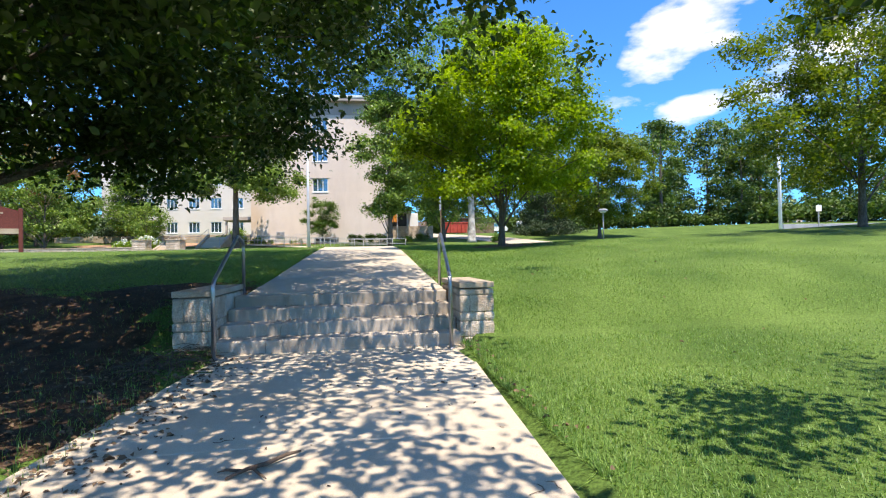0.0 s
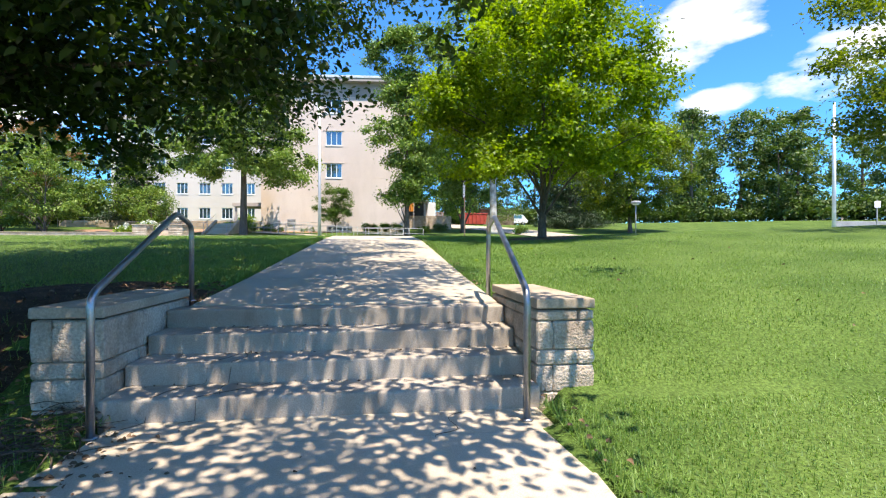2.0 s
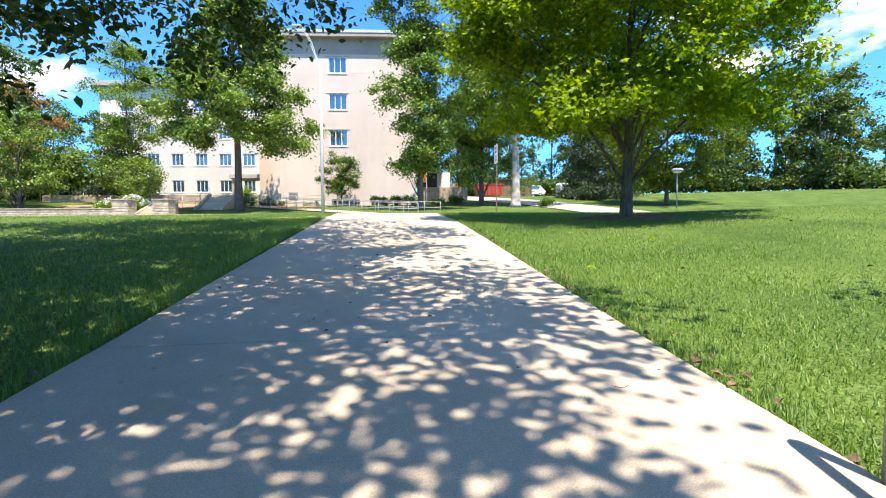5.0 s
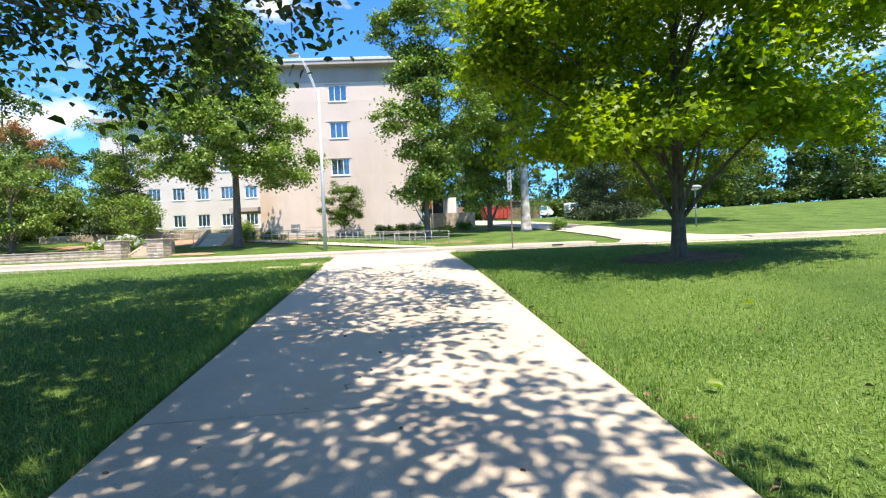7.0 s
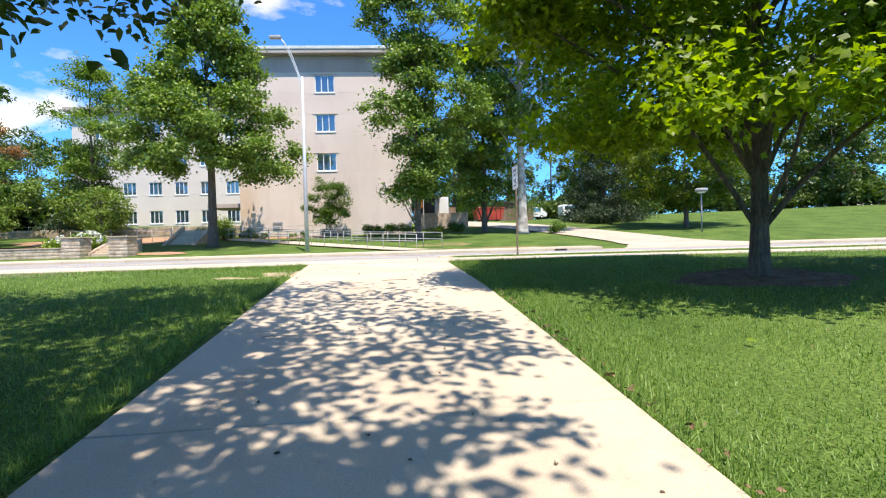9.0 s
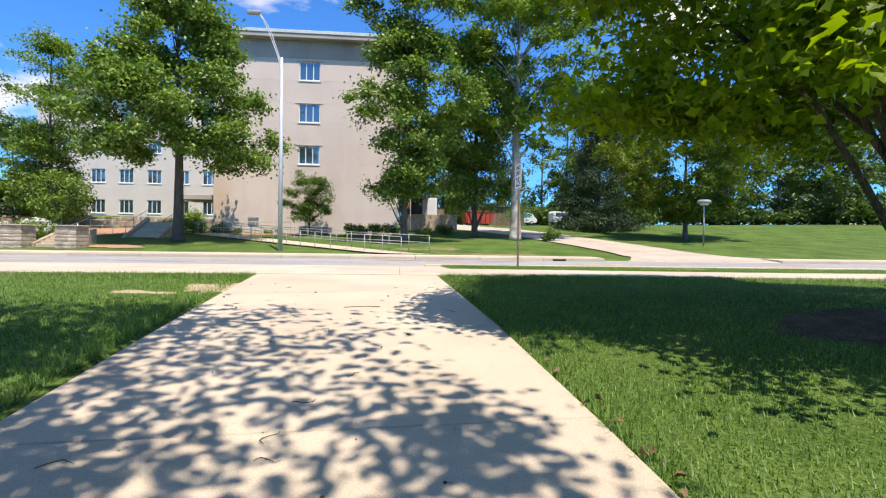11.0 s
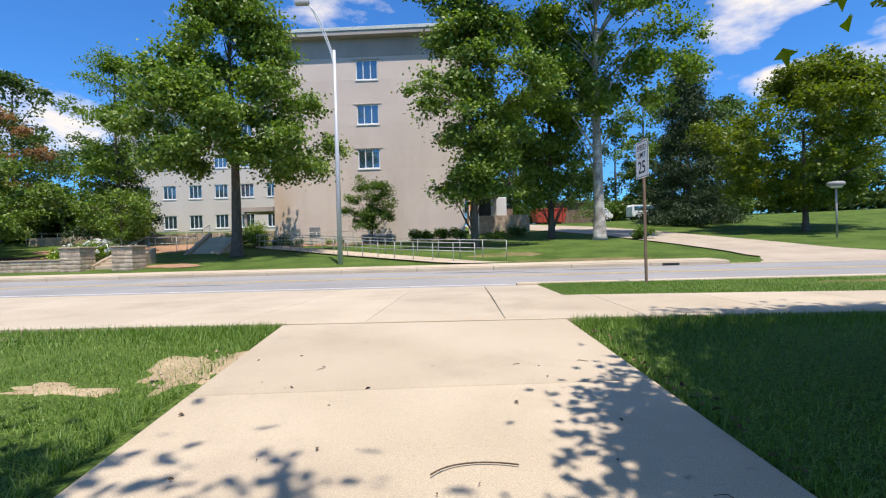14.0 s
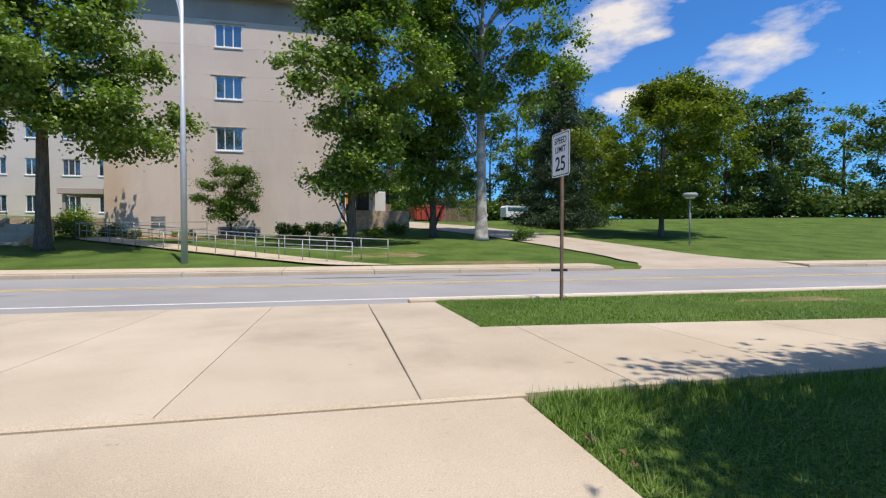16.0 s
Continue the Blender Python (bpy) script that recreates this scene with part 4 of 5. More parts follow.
tree("spruce_tree", 20.5, 66, 15.5, 0.28, 0.2, 5.0, 5.0, L_NEEDLE, "dark green spruce beside the driveway", 20, clumps=760, per=75, leaf=0.30, clump_r=0.80, limbs=30, form="cone", wide=0.25)
tree("lawn_tree", 22.5, 53, 11.5, 0.22, 1.9, 5.9, 5.5, L_YELLOW, "yellow-green rounded tree on the far lawn", 21, wide=0.85, clumps=520, per=95, leaf=0.21, clump_r=0.66, limbs=20, hollow=0.2, lobes=110, lobe_r=1.4, lumpy=0.6, fork=1.2)
tree("cypress_tree", -25.8, 52.5, 14.0, 0.16, 1.0, 3.0, 3.0, L_SYC, "airy green tree with level branches by the terrace", 22, clumps=330, per=70, leaf=0.19, clump_r=0.62, limbs=36, form="tall", lobes=64, lobe_r=1.1, hollow=0.2)
tree("garden_tree", -30.5, 46.5, 7.2, 0.12, 1.2, 4.0, 3.6, L_OAK, "green garden tree behind the low stone wall", 23, clumps=240, per=75, leaf=0.2, clump_r=0.55, limbs=20, lobes=36, lobe_r=0.9)
tree("garden_tree", -35.5, 48.5, 8.2, 0.14, 0.9, 4.4, 4.0, L_OAK, "green garden tree behind the low stone wall", 27, clumps=240, per=75, leaf=0.22, clump_r=0.6, limbs=16, lobes=36, lobe_r=1.0)
tree("garden_tree", -29.0, 57.0, 8.0, 0.14, 0.8, 3.4, 3.2, L_NEEDLE, "dark green garden tree by the terrace", 28, clumps=220, per=75, leaf=0.22, clump_r=0.6, limbs=16, form="cone")
tree("copper_tree", -35.0, 52.0, 10.5, 0.14, 4.0, 3.0, 3.0, L_COPPER, "orange-leaved tree behind the garden trees", 24, clumps=120, per=55, leaf=0.2, clump_r=0.55, limbs=18, lobes=24, lobe_r=1.0)
tree("garden_tree", -40.0, 58.0, 10.5, 0.18, 1.0, 5.0, 5.0, L_FAR, "dark green tree standing near the end of the building", 25, clumps=230, per=70, leaf=0.26, clump_r=0.85, limbs=14)
tree("garden_tree", -23.5, 49.5, 4.2, 0.08, 1.0, 2.0, 1.8, L_OAK, "low green garden tree by the outdoor stairs", 26, clumps=70, per=60, leaf=0.19, clump_r=0.5, limbs=12)

wood_a = tree("woodland_tree", 34, 84, 15, 0.3, 0.3, 5.6, 5.6, L_FAR, "tall green woodland tree beyond the lawn", 31, clumps=170, per=30, leaf=0.52, clump_r=0.95, lobes=50, lobe_r=2.0, hollow=0.3, limbs=10, group="woods beyond the lawn")
wood_b = tree("woodland_tree", 45, 80, 18, 0.34, 0.5, 5.4, 5.4, L_FAR, "tall green woodland tree beyond the lawn", 32, clumps=170, per=30, leaf=0.52, clump_r=0.95, lobes=50, lobe_r=2.0, hollow=0.3, limbs=14, form="tall", group="woods beyond the lawn")
wood_c = tree("woodland_tree", 28, 98, 20, 0.34, 2.0, 5.2, 5.2, L_OAK, "tall open-crowned woodland tree beyond the lawn", 33, clumps=150, per=30, leaf=0.52, clump_r=0.95, lobes=44, lobe_r=2.0, limbs=22, form="tall", hollow=0.3, group="woods beyond the lawn")
wr = random.Random(77)
for k, (wx, wy) in enumerate(((58, 78), (52, 92), (66, 86), (74, 74), (83, 80), (70, 98), (92, 70), (40, 96), (100, 78), (34, 110), (16, 98), (8, 104), (22, 116), (108, 64), (118, 72), (86, 96), (60, 106), (-2, 112),
                              (120, 55), (128, 62), (47, 86), (56, 84), (63, 80), (78, 84), (88, 76), (97, 72), (30, 92), (36, 90), (26, 106), (14, 110), (72, 92), (104, 58), (112, 52), (0, 98), (-8, 104), (6, 92), (-14, 100), (-50, 70), (-58, 62), (-46, 84), (-66, 74), (-72, 60), (-60, 92), (-52, 52), (-80, 48), (132, 48), (10, 118))):
    src = (wood_a, wood_b, wood_c)[k % 3]
    s = wr.uniform(0.82, 1.12)
    c = copy_thing(src, pose(wx, wy, ground_z(wx, wy) - 0.1, 0, 0, wr.uniform(0, 360)))
    c.scale = (s, s, s * wr.uniform(0.9, 1.1))


# ---- building ----
STOREYS = (6.70, 10.05, 13.40, 16.75)       # tops of the window rows
GX0, GX1, GY = -15.45, -0.95, 55.07
building = tagged(empty("apartment_building"), "five-storey beige concrete panel building with a flat overhanging roof", "building")


def window(parent, x0, x1, y, z0, z1, panes=3, ledge=True):
    """A window set back in its opening: frame, mullions, panes and sill."""
    w = empty("window", ((x0 + x1) / 2, y, z0))
    w.parent = parent
    hw, h = (x1 - x0) / 2, z1 - z0
    bm = bmesh.new()
    for a in (-hw, hw - 0.07):
        block(bm, a, a + 0.07, 0.06, 0.16, 0, h)
    block(bm, -hw + 0.07, hw - 0.07, 0.06, 0.16, 0, 0.08)
    block(bm, -hw + 0.07, hw - 0.07, 0.06, 0.16, h - 0.07, h)
    for i in range(1, panes):
        cx = -hw + 2 * hw * i / panes
        block(bm, cx - 0.035, cx + 0.035, 0.062, 0.158, 0.08, h - 0.07)
    part("window_frame", bm, M_FRAME, w)
    for i in range(panes):
        a, b = -hw + 2 * hw * i / panes + 0.036, -hw + 2 * hw * (i + 1) / panes - 0.036
        box("pane", a, b, 0.10, 0.12, 0.06, h - 0.05, M_GLASS, w, 0.0)
    box("sill", -hw - 0.05, hw + 0.05, -0.05, 0.10, -0.09, 0.0, M_FRAME, w, 0.01)
    if ledge:
        box("lintel", -hw - 0.28, hw + 0.22, -0.035, 0.06, h + 0.002, h + 0.07, M_TRIM_AND_SHADE, w, 0.008)
    return w


def wall_with_windows(x0, x1, y, z0, z1, cols, rows, mat, thick=0.3, wh=1.5):
    """A wall along x of panels left between its openings."""
    cuts = sorted(rows)
    z = z0
    for top in cuts + [None]:
        lo = z1 if top is None else top - wh
        box("wall_panel", x0, x1, y, y + thick, z, lo - (0.004 if top else 0), mat, building, 0.006)
        if top is None:
            break
        x = x0
        for a, b in cols + [(x1, x1)]:
            if a - x > 0.02:
                box("wall_panel", x, a, y, y + thick, lo, top, mat, building, 0.0)
            x = b
        z = top + 0.0
    for top in cuts:
        for a, b in cols:
            window(building, a, b, y, top - wh, top, ledge=mat is M_FACADE)


wall_with_windows(GX0, GX1, GY, 2.6, 16.98, [(-8.90, -7.24)], STOREYS[1:], M_FACADE)
# Top strip of the wall, coloured darker for the shadow under the roof overhang.
box("fascia", GX0, GX1, GY - 0.003, GY + 0.3, 16.99, 18.4, M_TRIM_AND_SHADE, building, 0.006)
for sx, y1 in ((GX0, 72.0), (GX1 - 0.3, 84.0)):
    box("wall_panel", sx, sx + 0.3, GY + 0.3, y1, 2.6, 18.4, M_FACADE, building, 0.0)
box("back_wall", GX0, GX1, 83.7, 84.0, 2.6, 18.4, M_FACADE, building, 0.0)
bm = bmesh.new()
block(bm, GX0 - 0.65, GX1 + 0.65, GY - 0.65, 84.6, 18.4, 18.72, 0.02)
part("roof_slab", bm, M_TRIM_AND_SHADE, building, "pale overhanging concrete roof slab")
box("roof_edge", GX0 - 0.70, GX1 + 0.70, GY - 0.70, 84.65, 18.724, 18.98, M_ROOF, building, 0.02, "pale green metal roof edge")
for k, (xa, xb) in enumerate(((-12.78, -11.95),)):
    vent = empty("wall_vent", ((xa + xb) / 2, GY, 3.6))
    vent.parent = building
    box("vent_frame", -0.42, 0.42, -0.05, 0.02, 0, 0.66, M_GREY, vent, 0.01)
    for j in range(6):
        box("slat", -0.37, 0.37, -0.08, -0.04, 0.06 + 0.1 * j, 0.11 + 0.1 * j, M_GREY, vent, 0.005)
wing_cols = [(-37.55 + 2.95 * i, -36.05 + 2.95 * i) for i in range(8)]
wing_cols = [c for c in wing_cols if c[1] < -15.6]
wall_with_windows(-40.1, GX0, 72.0, 4.0, 18.3, wing_cols, STOREYS, M_WINGWALL)
box("wall_panel", -40.1, -39.8, 72.3, 84, 4.0, 18.3, M_WINGWALL, building, 0.0)
box("back_wall", -40.1, GX0, 83.7, 84, 4.0, 18.3, M_WINGWALL, building, 0.0)
box("roof_slab", -40.7, GX0 - 0.75, 71.4, 84.5, 18.304, 18.85, M_TRIM_AND_SHADE, building, 0.02)
box("entrance_canopy", -19.2, GX0 - 0.01, 57.5, 61.0, 5.75, 6.15, M_TRIM_AND_SHADE, building, 0.02, "flat concrete canopy over the entrance")
box("entrance_post", -19.0, -18.8, 57.7, 57.9, 3.0, 5.748, M_TRIM_AND_SHADE, building, 0.01)

# ---- street furniture ----
lamp = tagged(empty("street_lamp", (-6.95, 41.0, 1.70)), "tall pale grey street lamp with a curved arm at the kerb", "street lamp")
tube("base_flange", [(0, 0, -0.05), (0, 0, 0.10), (0, 0, 0.12)], [0.22, 0.22, 0.14], M_GREY, lamp, 16)
M_POLE = material("galvanised_pole", [(0.52, 0.53, 0.53), (0.62, 0.63, 0.63)], 0.5, 1.5, 30, 0.05, metal=0.25, fine_amount=0.06)
tube("pole", [(0, 0, 0.1), (0, 0, 5), (0, 0, 10.2)], [0.125, 0.10, 0.065], M_POLE, lamp, 16)
for dx in (0, -0.12):
    tube("arm", rounded([(dx * 0.3, 0, 9.3 + dx), (dx * 0.5 - 0.02, 0, 9.9), (-0.62 + dx, -0.1, 11.7), (-1.12, -0.2, 12.35)], 0.5), 0.03, M_POLE, lamp, 8)
bm = bmesh.new()
block(bm, -1.72, -1.05, -0.34, -0.06, 12.28, 12.46, 0.06, 2)
part("luminaire", bm, M_GREY, lamp)

sign = tagged(empty("speed_limit_sign", (2.66, 28.55, ground_z(2.66, 28.55)), 0), "white speed limit sign on a tan post in the grass strip", "road sign")
box("post", -0.025, 0.025, -0.025, 0.025, -0.3, 3.0, M_BROWN, sign, 0.004, "tan weathered metal post")
SIGN_TURN = -86
face = empty("face", (0, 0, 0))
face.parent = sign
face.matrix_basis = pose(0, 0, 0, 0, 0, SIGN_TURN)


def rounded_plate(name, w, h, r, y, t, z, mat, parent):
    pts = []
    for cx, cz, a0 in ((w / 2 - r, h / 2 - r, 0), (-w / 2 + r, h / 2 - r, 90), (-w / 2 + r, -h / 2 + r, 180), (w / 2 - r, -h / 2 + r, 270)):
        for k in range(5):
            a = radians(a0 + 90 * k / 4)
            pts.append((cx + r * math.cos(a), cz + r * math.sin(a)))
    n = len(pts)
    v = [(x, y, z + q) for x, q in pts] + [(x, y + t, z + q) for x, q in pts]
    f = [tuple(range(n))[::-1], tuple(range(n, 2 * n))] + [(i, (i + 1) % n, n + (i + 1) % n, n + i) for i in range(n)]
    return shape(name, v, f, mat, parent)


rounded_plate("plate", 0.61, 0.78, 0.05, -0.034, 0.006, 2.56, M_WHITE, face)
rounded_plate("border", 0.57, 0.74, 0.04, -0.0352, 0.001, 2.56, M_BLACK, face)
rounded_plate("inner_plate", 0.54, 0.71, 0.035, -0.0366, 0.001, 2.56, M_WHITE, face)


def letters(text, size, x, y, z, mat, parent, rx=90, rz=0, name="lettering", wide=1.0):
    cu = bpy.data.curves.new(name, "FONT")
    cu.body, cu.size, cu.align_x, cu.align_y, cu.extrude = text, size, "CENTER", "CENTER", 0.0008
    cu.offset = size * 0.012
    ob = new(name, cu)
    dg = bpy.context.evaluated_depsgraph_get()
    me = bpy.data.meshes.new_from_object(ob.evaluated_get(dg))
    bpy.data.objects.remove(ob)
    me.materials.clear()
    me.materials.append(mat)
    ob = new(name, me)
    ob.parent = parent
    ob.matrix_basis = pose(x, y, z, rx, 0, rz) @ Matrix.Diagonal((wide, 1, 1, 1))
    return ob


letters("SPEED", 0.155, 0, -0.0385, 2.80, M_BLACK, face)
letters("LIMIT", 0.155, 0, -0.0385, 2.645, M_BLACK, face)
letters("25", 0.36, 0, -0.0385, 2.385, M_BLACK, face)


# ---- things across the road ----
def rail_run(name, points, label, height=0.95, pitch=1.25, mid=True, mat=None, group=""):
    """A tubular guard rail on posts along ground points (x, y, z)."""
    mat = mat or M_STEEL_PALE
    r = tagged(empty(name, points[0]), label, "railing", group)
    o = Vector(points[0])
    pts = [Vector(p) - o for p in points]
    for h in ((height, height * 0.55) if mid else (height,)):
        tube("rail", [tuple(p + Vector((0, 0, h))) for p in pts], 0.018, mat, r, 8)
    for a, b in zip(pts, pts[1:]):
        n = max(1, round((b - a).length / pitch))
        for i in range(n + 1 if b is pts[-1] else n):
            p = a.lerp(b, i / n)
            tube("post", [(p.x, p.y, p.z - 0.15), (p.x, p.y, p.z + height)], 0.018, mat, r, 8)
    return r


M_STEEL_PALE = material("pale_galvanised_rail", [(0.34, 0.34, 0.32), (0.43, 0.43, 0.41)], 0.5, 3, 30, 0.05, metal=0.3, fine_amount=0.08)
ramp_a, ramp_b, ramp_c = (-0.2, 39.6), (-7.8, 45.6), (-15.0, 52.3)
ramp = drape("ramp", [(-0.9, 39.0), (-8.3, 45.0), (-15.6, 51.6)], [(0.9, 39.0), (-7.2, 46.0), (-14.4, 52.9)], M_KERB, 0.05, 20)
tagged(ramp, "narrow pale concrete ramp climbing across the lawn", "ramp", kind="structure")
for k, (da, db) in enumerate(((-0.75, -0.5), (0.75, 0.5))):
    pts = [(ramp_a[0] + da + 0.3, ramp_a[1] + db + 0.9), (-4 + da * 0.7, 42.6 + db), (ramp_b[0] + da * 0.7, ramp_b[1] + db), (ramp_c[0] + da * 0.7, ramp_c[1] + db)]
    rail_run("ramp_railing", [(x, y, ground_z(x, y) + 0.03) for x, y in pts], "pale galvanised tube railing along the ramp", 0.85, group="railings of the ramp")


def pillar(x, y, label):
    p = tagged(empty("stone_pillar", (x, y, ground_z(x, y) - 0.1)), label, "pillar", "pillars of the garden stairs")
    z, k = 0.0, 0
    while z < 0.98:
        h = (0.16, 0.22, 0.19)[k % 3]
        cut = -0.1 if k % 2 else 0.14
        for a, b in ((-0.5, cut - 0.006), (cut + 0.006, 0.5)):
            rough_block(p, a, b, -0.5, 0.5, z + 0.005, z + h - 0.005, int(x * 10) + k * 3 + int(a * 10), bulge=0.03)
        z += h
        k += 1
    box("cap", -0.56, 0.56, -0.56, 0.56, z, z + 0.07, M_COPING, p, 0.015, "flat grey capstone")


pillar(-17.3, 41.2, "square rubble-stone pillar beside the garden stairs")
pillar(-19.85, 41.2, "square rubble-stone pillar beside the garden stairs")
garden_wall = tagged(empty("garden_wall"), "low rubble-stone garden wall with a pale coping", "stone wall", kind="structure")
gr = random.Random(4)
z_base = ground_z(-30, 41.2) - 0.1
for course in range(3):
    x = -48.0
    while x < -20.4:
        ln = min(gr.uniform(0.35, 0.8), -20.38 - x)
        if x > -36:
            rough_block(garden_wall, x + 0.006, x + ln - 0.006, 41.0, 41.35, z_base + 0.19 * course, z_base + 0.19 * course + 0.18, int(x * 37) + course, bulge=0.03)
        else:
            box("stone_block", x + 0.006, x + ln - 0.006, 41.0, 41.35, z_base + 0.19 * course, z_base + 0.19 * course + 0.18, M_STONE, garden_wall, 0.015)
        x += ln + 0.001
for i in range(18):
    box("coping", -48 + 1.53 * i + 0.005, -48 + 1.53 * (i + 1) - 0.005, 40.96, 41.39, z_base + 0.572, z_base + 0.64, M_COPING, garden_wall, 0.012)

garden_stairs = tagged(empty("garden_stairs", (-18.6, 41.3, ground_z(-18.6, 41.3))), "pale concrete garden stairs rising between stone pillars", "steps", kind="structure")
for i in range(5):
    box("step", -0.70, 0.72, 0.2 + 0.36 * i, 0.2 + 0.36 * (i + 1) + 0.04, -0.2, 0.15 * (i + 1), M_KERB, garden_stairs, 0.015)
for sx in (-0.86, 0.76):
    v = [(sx, 0.1, -0.1), (sx + 0.22, 0.1, -0.1), (sx + 0.22, 2.5, -0.1), (sx, 2.5, -0.1), (sx, 0.1, 0.18), (sx + 0.22, 0.1, 0.18), (sx + 0.22, 2.5, 1.0), (sx, 2.5, 1.0)]
    shape("cheek", v, [(3, 2, 1, 0), (4, 5, 6, 7), (0, 1, 5, 4), (1, 2, 6, 5), (2, 3, 7, 6), (3, 0, 4, 7)], M_COPING, garden_stairs)
upper = tagged(empty("garden_stairs", (-17.3, 48.0, ground_z(-17.3, 48.0) - 0.2)), "upper flight of garden stairs with sloping pale cheek walls", "steps", kind="structure")
for i in range(8):
    box("step", -0.9, 0.9, 0.34 * i, 0.34 * (i + 1) + 0.04, -0.2, 0.16 * (i + 1), M_KERB, upper, 0.015)
for sx in (-1.15, 0.91):
    v = [(sx, -0.2, -0.2), (sx + 0.24, -0.2, -0.2), (sx + 0.24, 2.9, -0.2), (sx, 2.9, -0.2), (sx, -0.2, 0.2), (sx + 0.24, -0.2, 0.2), (sx + 0.24, 2.9, 1.6), (sx, 2.9, 1.6)]
    shape("cheek", v, [(3, 2, 1, 0), (4, 5, 6, 7), (0, 1, 5, 4), (1, 2, 6, 5), (2, 3, 7, 6), (3, 0, 4, 7)], M_COPING, upper)
for k, (pa, pb) in enumerate((((-19.35, 41.5, 0.1), (-19.35, 43.6, 0.85)), ((-17.85, 41.5, 0.1), (-17.85, 43.6, 0.85)), ((-18.3, 48.0, 0.0), (-18.3, 50.8, 1.3)), ((-16.3, 48.0, 0.0), (-16.3, 50.8, 1.3)))):
    rail_run("stair_railing", [(pa[0], pa[1], ground_z(pa[0], pa[1]) + pa[2] * 0.6), (pb[0], pb[1], ground_z(pb[0], pb[1]) + pb[2] * 0.6)], "grey tube handrail of the garden stairs", 0.9, 0.9, False, M_STEEL, "railings of the garden stairs")
for k, pts in enumerate((((-26, 50), (-19, 50.5)), ((-36, 56), (-20, 55.5)), ((-15, 51.0), (-9.0, 53.0)))):
    rail_run("terrace_railing", [(x, y, ground_z(x, y)) for x, y in pts], "pale tube railing along the terrace", 0.95, 1.3, True, None, "railings of the terrace")
terrace = tagged(empty("terrace_wall"), "low pale retaining wall of the building terrace", "wall", kind="structure")
for i in range(7):
    box("wall_panel", -36.0 + 2.9 * i + 0.006, -36.0 + 2.9 * (i + 1) - 0.006, 56.2, 56.5, ground_z(-28, 56) - 0.3, ground_z(-28, 56) + 0.75, M_COPING, terrace, 0.015)


def shrub(name, x, y, rx, rz, mat, label, seed, clumps=26, per=60, leaf=0.12, lift=0.0, flowers=0, category="shrub"):
    """A mounded bush of many small leaves on short stems."""
    rnd, rng = random.Random(seed), np.random.default_rng(seed)
    t = tagged(empty(name, (x, y, ground_z(x, y) - 0.05 + lift)), label, category)
    cs, ns, ss = [], [], []
    for i in range(clumps):
        a, r, h = rnd.uniform(0, 6.28), rnd.random() ** 0.5, rnd.random()
        p = np.array([math.cos(a) * rx * r * 0.8, math.sin(a) * rx * r * 0.8, rz * (0.22 + 0.66 * h * (1 - 0.5 * r * r))])
        k = int(per * rnd.uniform(0.7, 1.3))
        q = rng.normal(size=(k, 3)) * np.array([rx * 0.17, rx * 0.17, rz * 0.11])
        cs.append(p + q)
        ns.append(rng.normal(size=(k, 3)) * 0.6 + np.array([0, 0, 0.7]))
        ss.append(leaf * rng.uniform(0.6, 1.3, k))
        if i % 4 == 0:
            v, f = limb(((0, 0, 0), tuple(p)), 0.02, 0.006, 5, rnd, 0.05)
            shape("stem", v, f, M_BARK, t, smooth=True)
    leaf_mesh("foliage", np.concatenate(cs), np.concatenate(ns), np.concatenate(ss), mat, t, 0.65, False, seed)
    for i in range(flowers):
        a, r = rnd.uniform(0, 6.28), rnd.random() ** 0.5
        p = np.array([math.cos(a) * rx * r * 0.9, math.sin(a) * rx * r * 0.9, rz * (0.98 - 0.45 * r * r)])
        k = 26
        d = rng.normal(size=(k, 3))
        d /= np.linalg.norm(d, axis=1, keepdims=True)
        leaf_mesh("flower_head", p + d * 0.11, d, np.full(k, 0.10), L_FLOWER, t, 0.9, False, seed + i)
    return t


shrub("hydrangea_bush", -20.6, 43.6, 1.25, 1.35, L_LIME, "hydrangea bush with cream flower heads behind the stone wall", 51, 34, 60, 0.14, flowers=34)
shrub("hydrangea_bush", -22.3, 43.8, 1.0, 1.1, L_LIME, "hydrangea bush with cream flower heads behind the stone wall", 52, 24, 60, 0.14, flowers=20)
shrub("lime_bush", -16.6, 54.2, 1.0, 2.2, L_LIME, "bright lime-green bush beside the building corner", 53, 30, 60, 0.15)
for k, (x, y, r, h) in enumerate(((-17.8, 52.6, 1.1, 1.2), (-15.9, 52.4, 1.2, 1.2), (-14.3, 53.2, 0.7, 0.9), (-4.6, 53.6, 0.6, 1.0), (-3.7, 53.8, 0.6, 0.9), (-2.6, 54.0, 0.8, 1.0), (-1.6, 53.9, 0.8, 1.0),
                               (1.2, 53.0, 0.7, 0.8), (3.0, 56.0, 0.9, 0.9), (10.4, 50.2, 0.75, 1.1), (17.6, 62.0, 2.2, 2.2), (19.0, 60.5, 1.6, 1.7), (13.5, 74, 2.5, 3.0), (-21.5, 46.2, 1.0, 1.0))):
    shrub("bush", x, y, r, h, L_SHRUB if k not in (10, 11) else L_NEEDLE, "rounded green bush near the building" if k < 9 else "rounded green bush beside the driveway", 60 + k, 22, 55, 0.13 if k not in (10, 11, 12) else 0.2)
for k, x in enumerate((-13.6, -12.9, -10.6, -9.9)):
    shrub("flower_clump", x, 52.9, 0.35, 0.6, L_LIME, "low yellowish plant in the mulch bed", 90 + k, 10, 40, 0.1)

planter = tagged(empty("utility_bench", (-7.4, 54.2, ground_z(-7.4, 54.2))), "low grey slatted bench against the building wall", "bench")
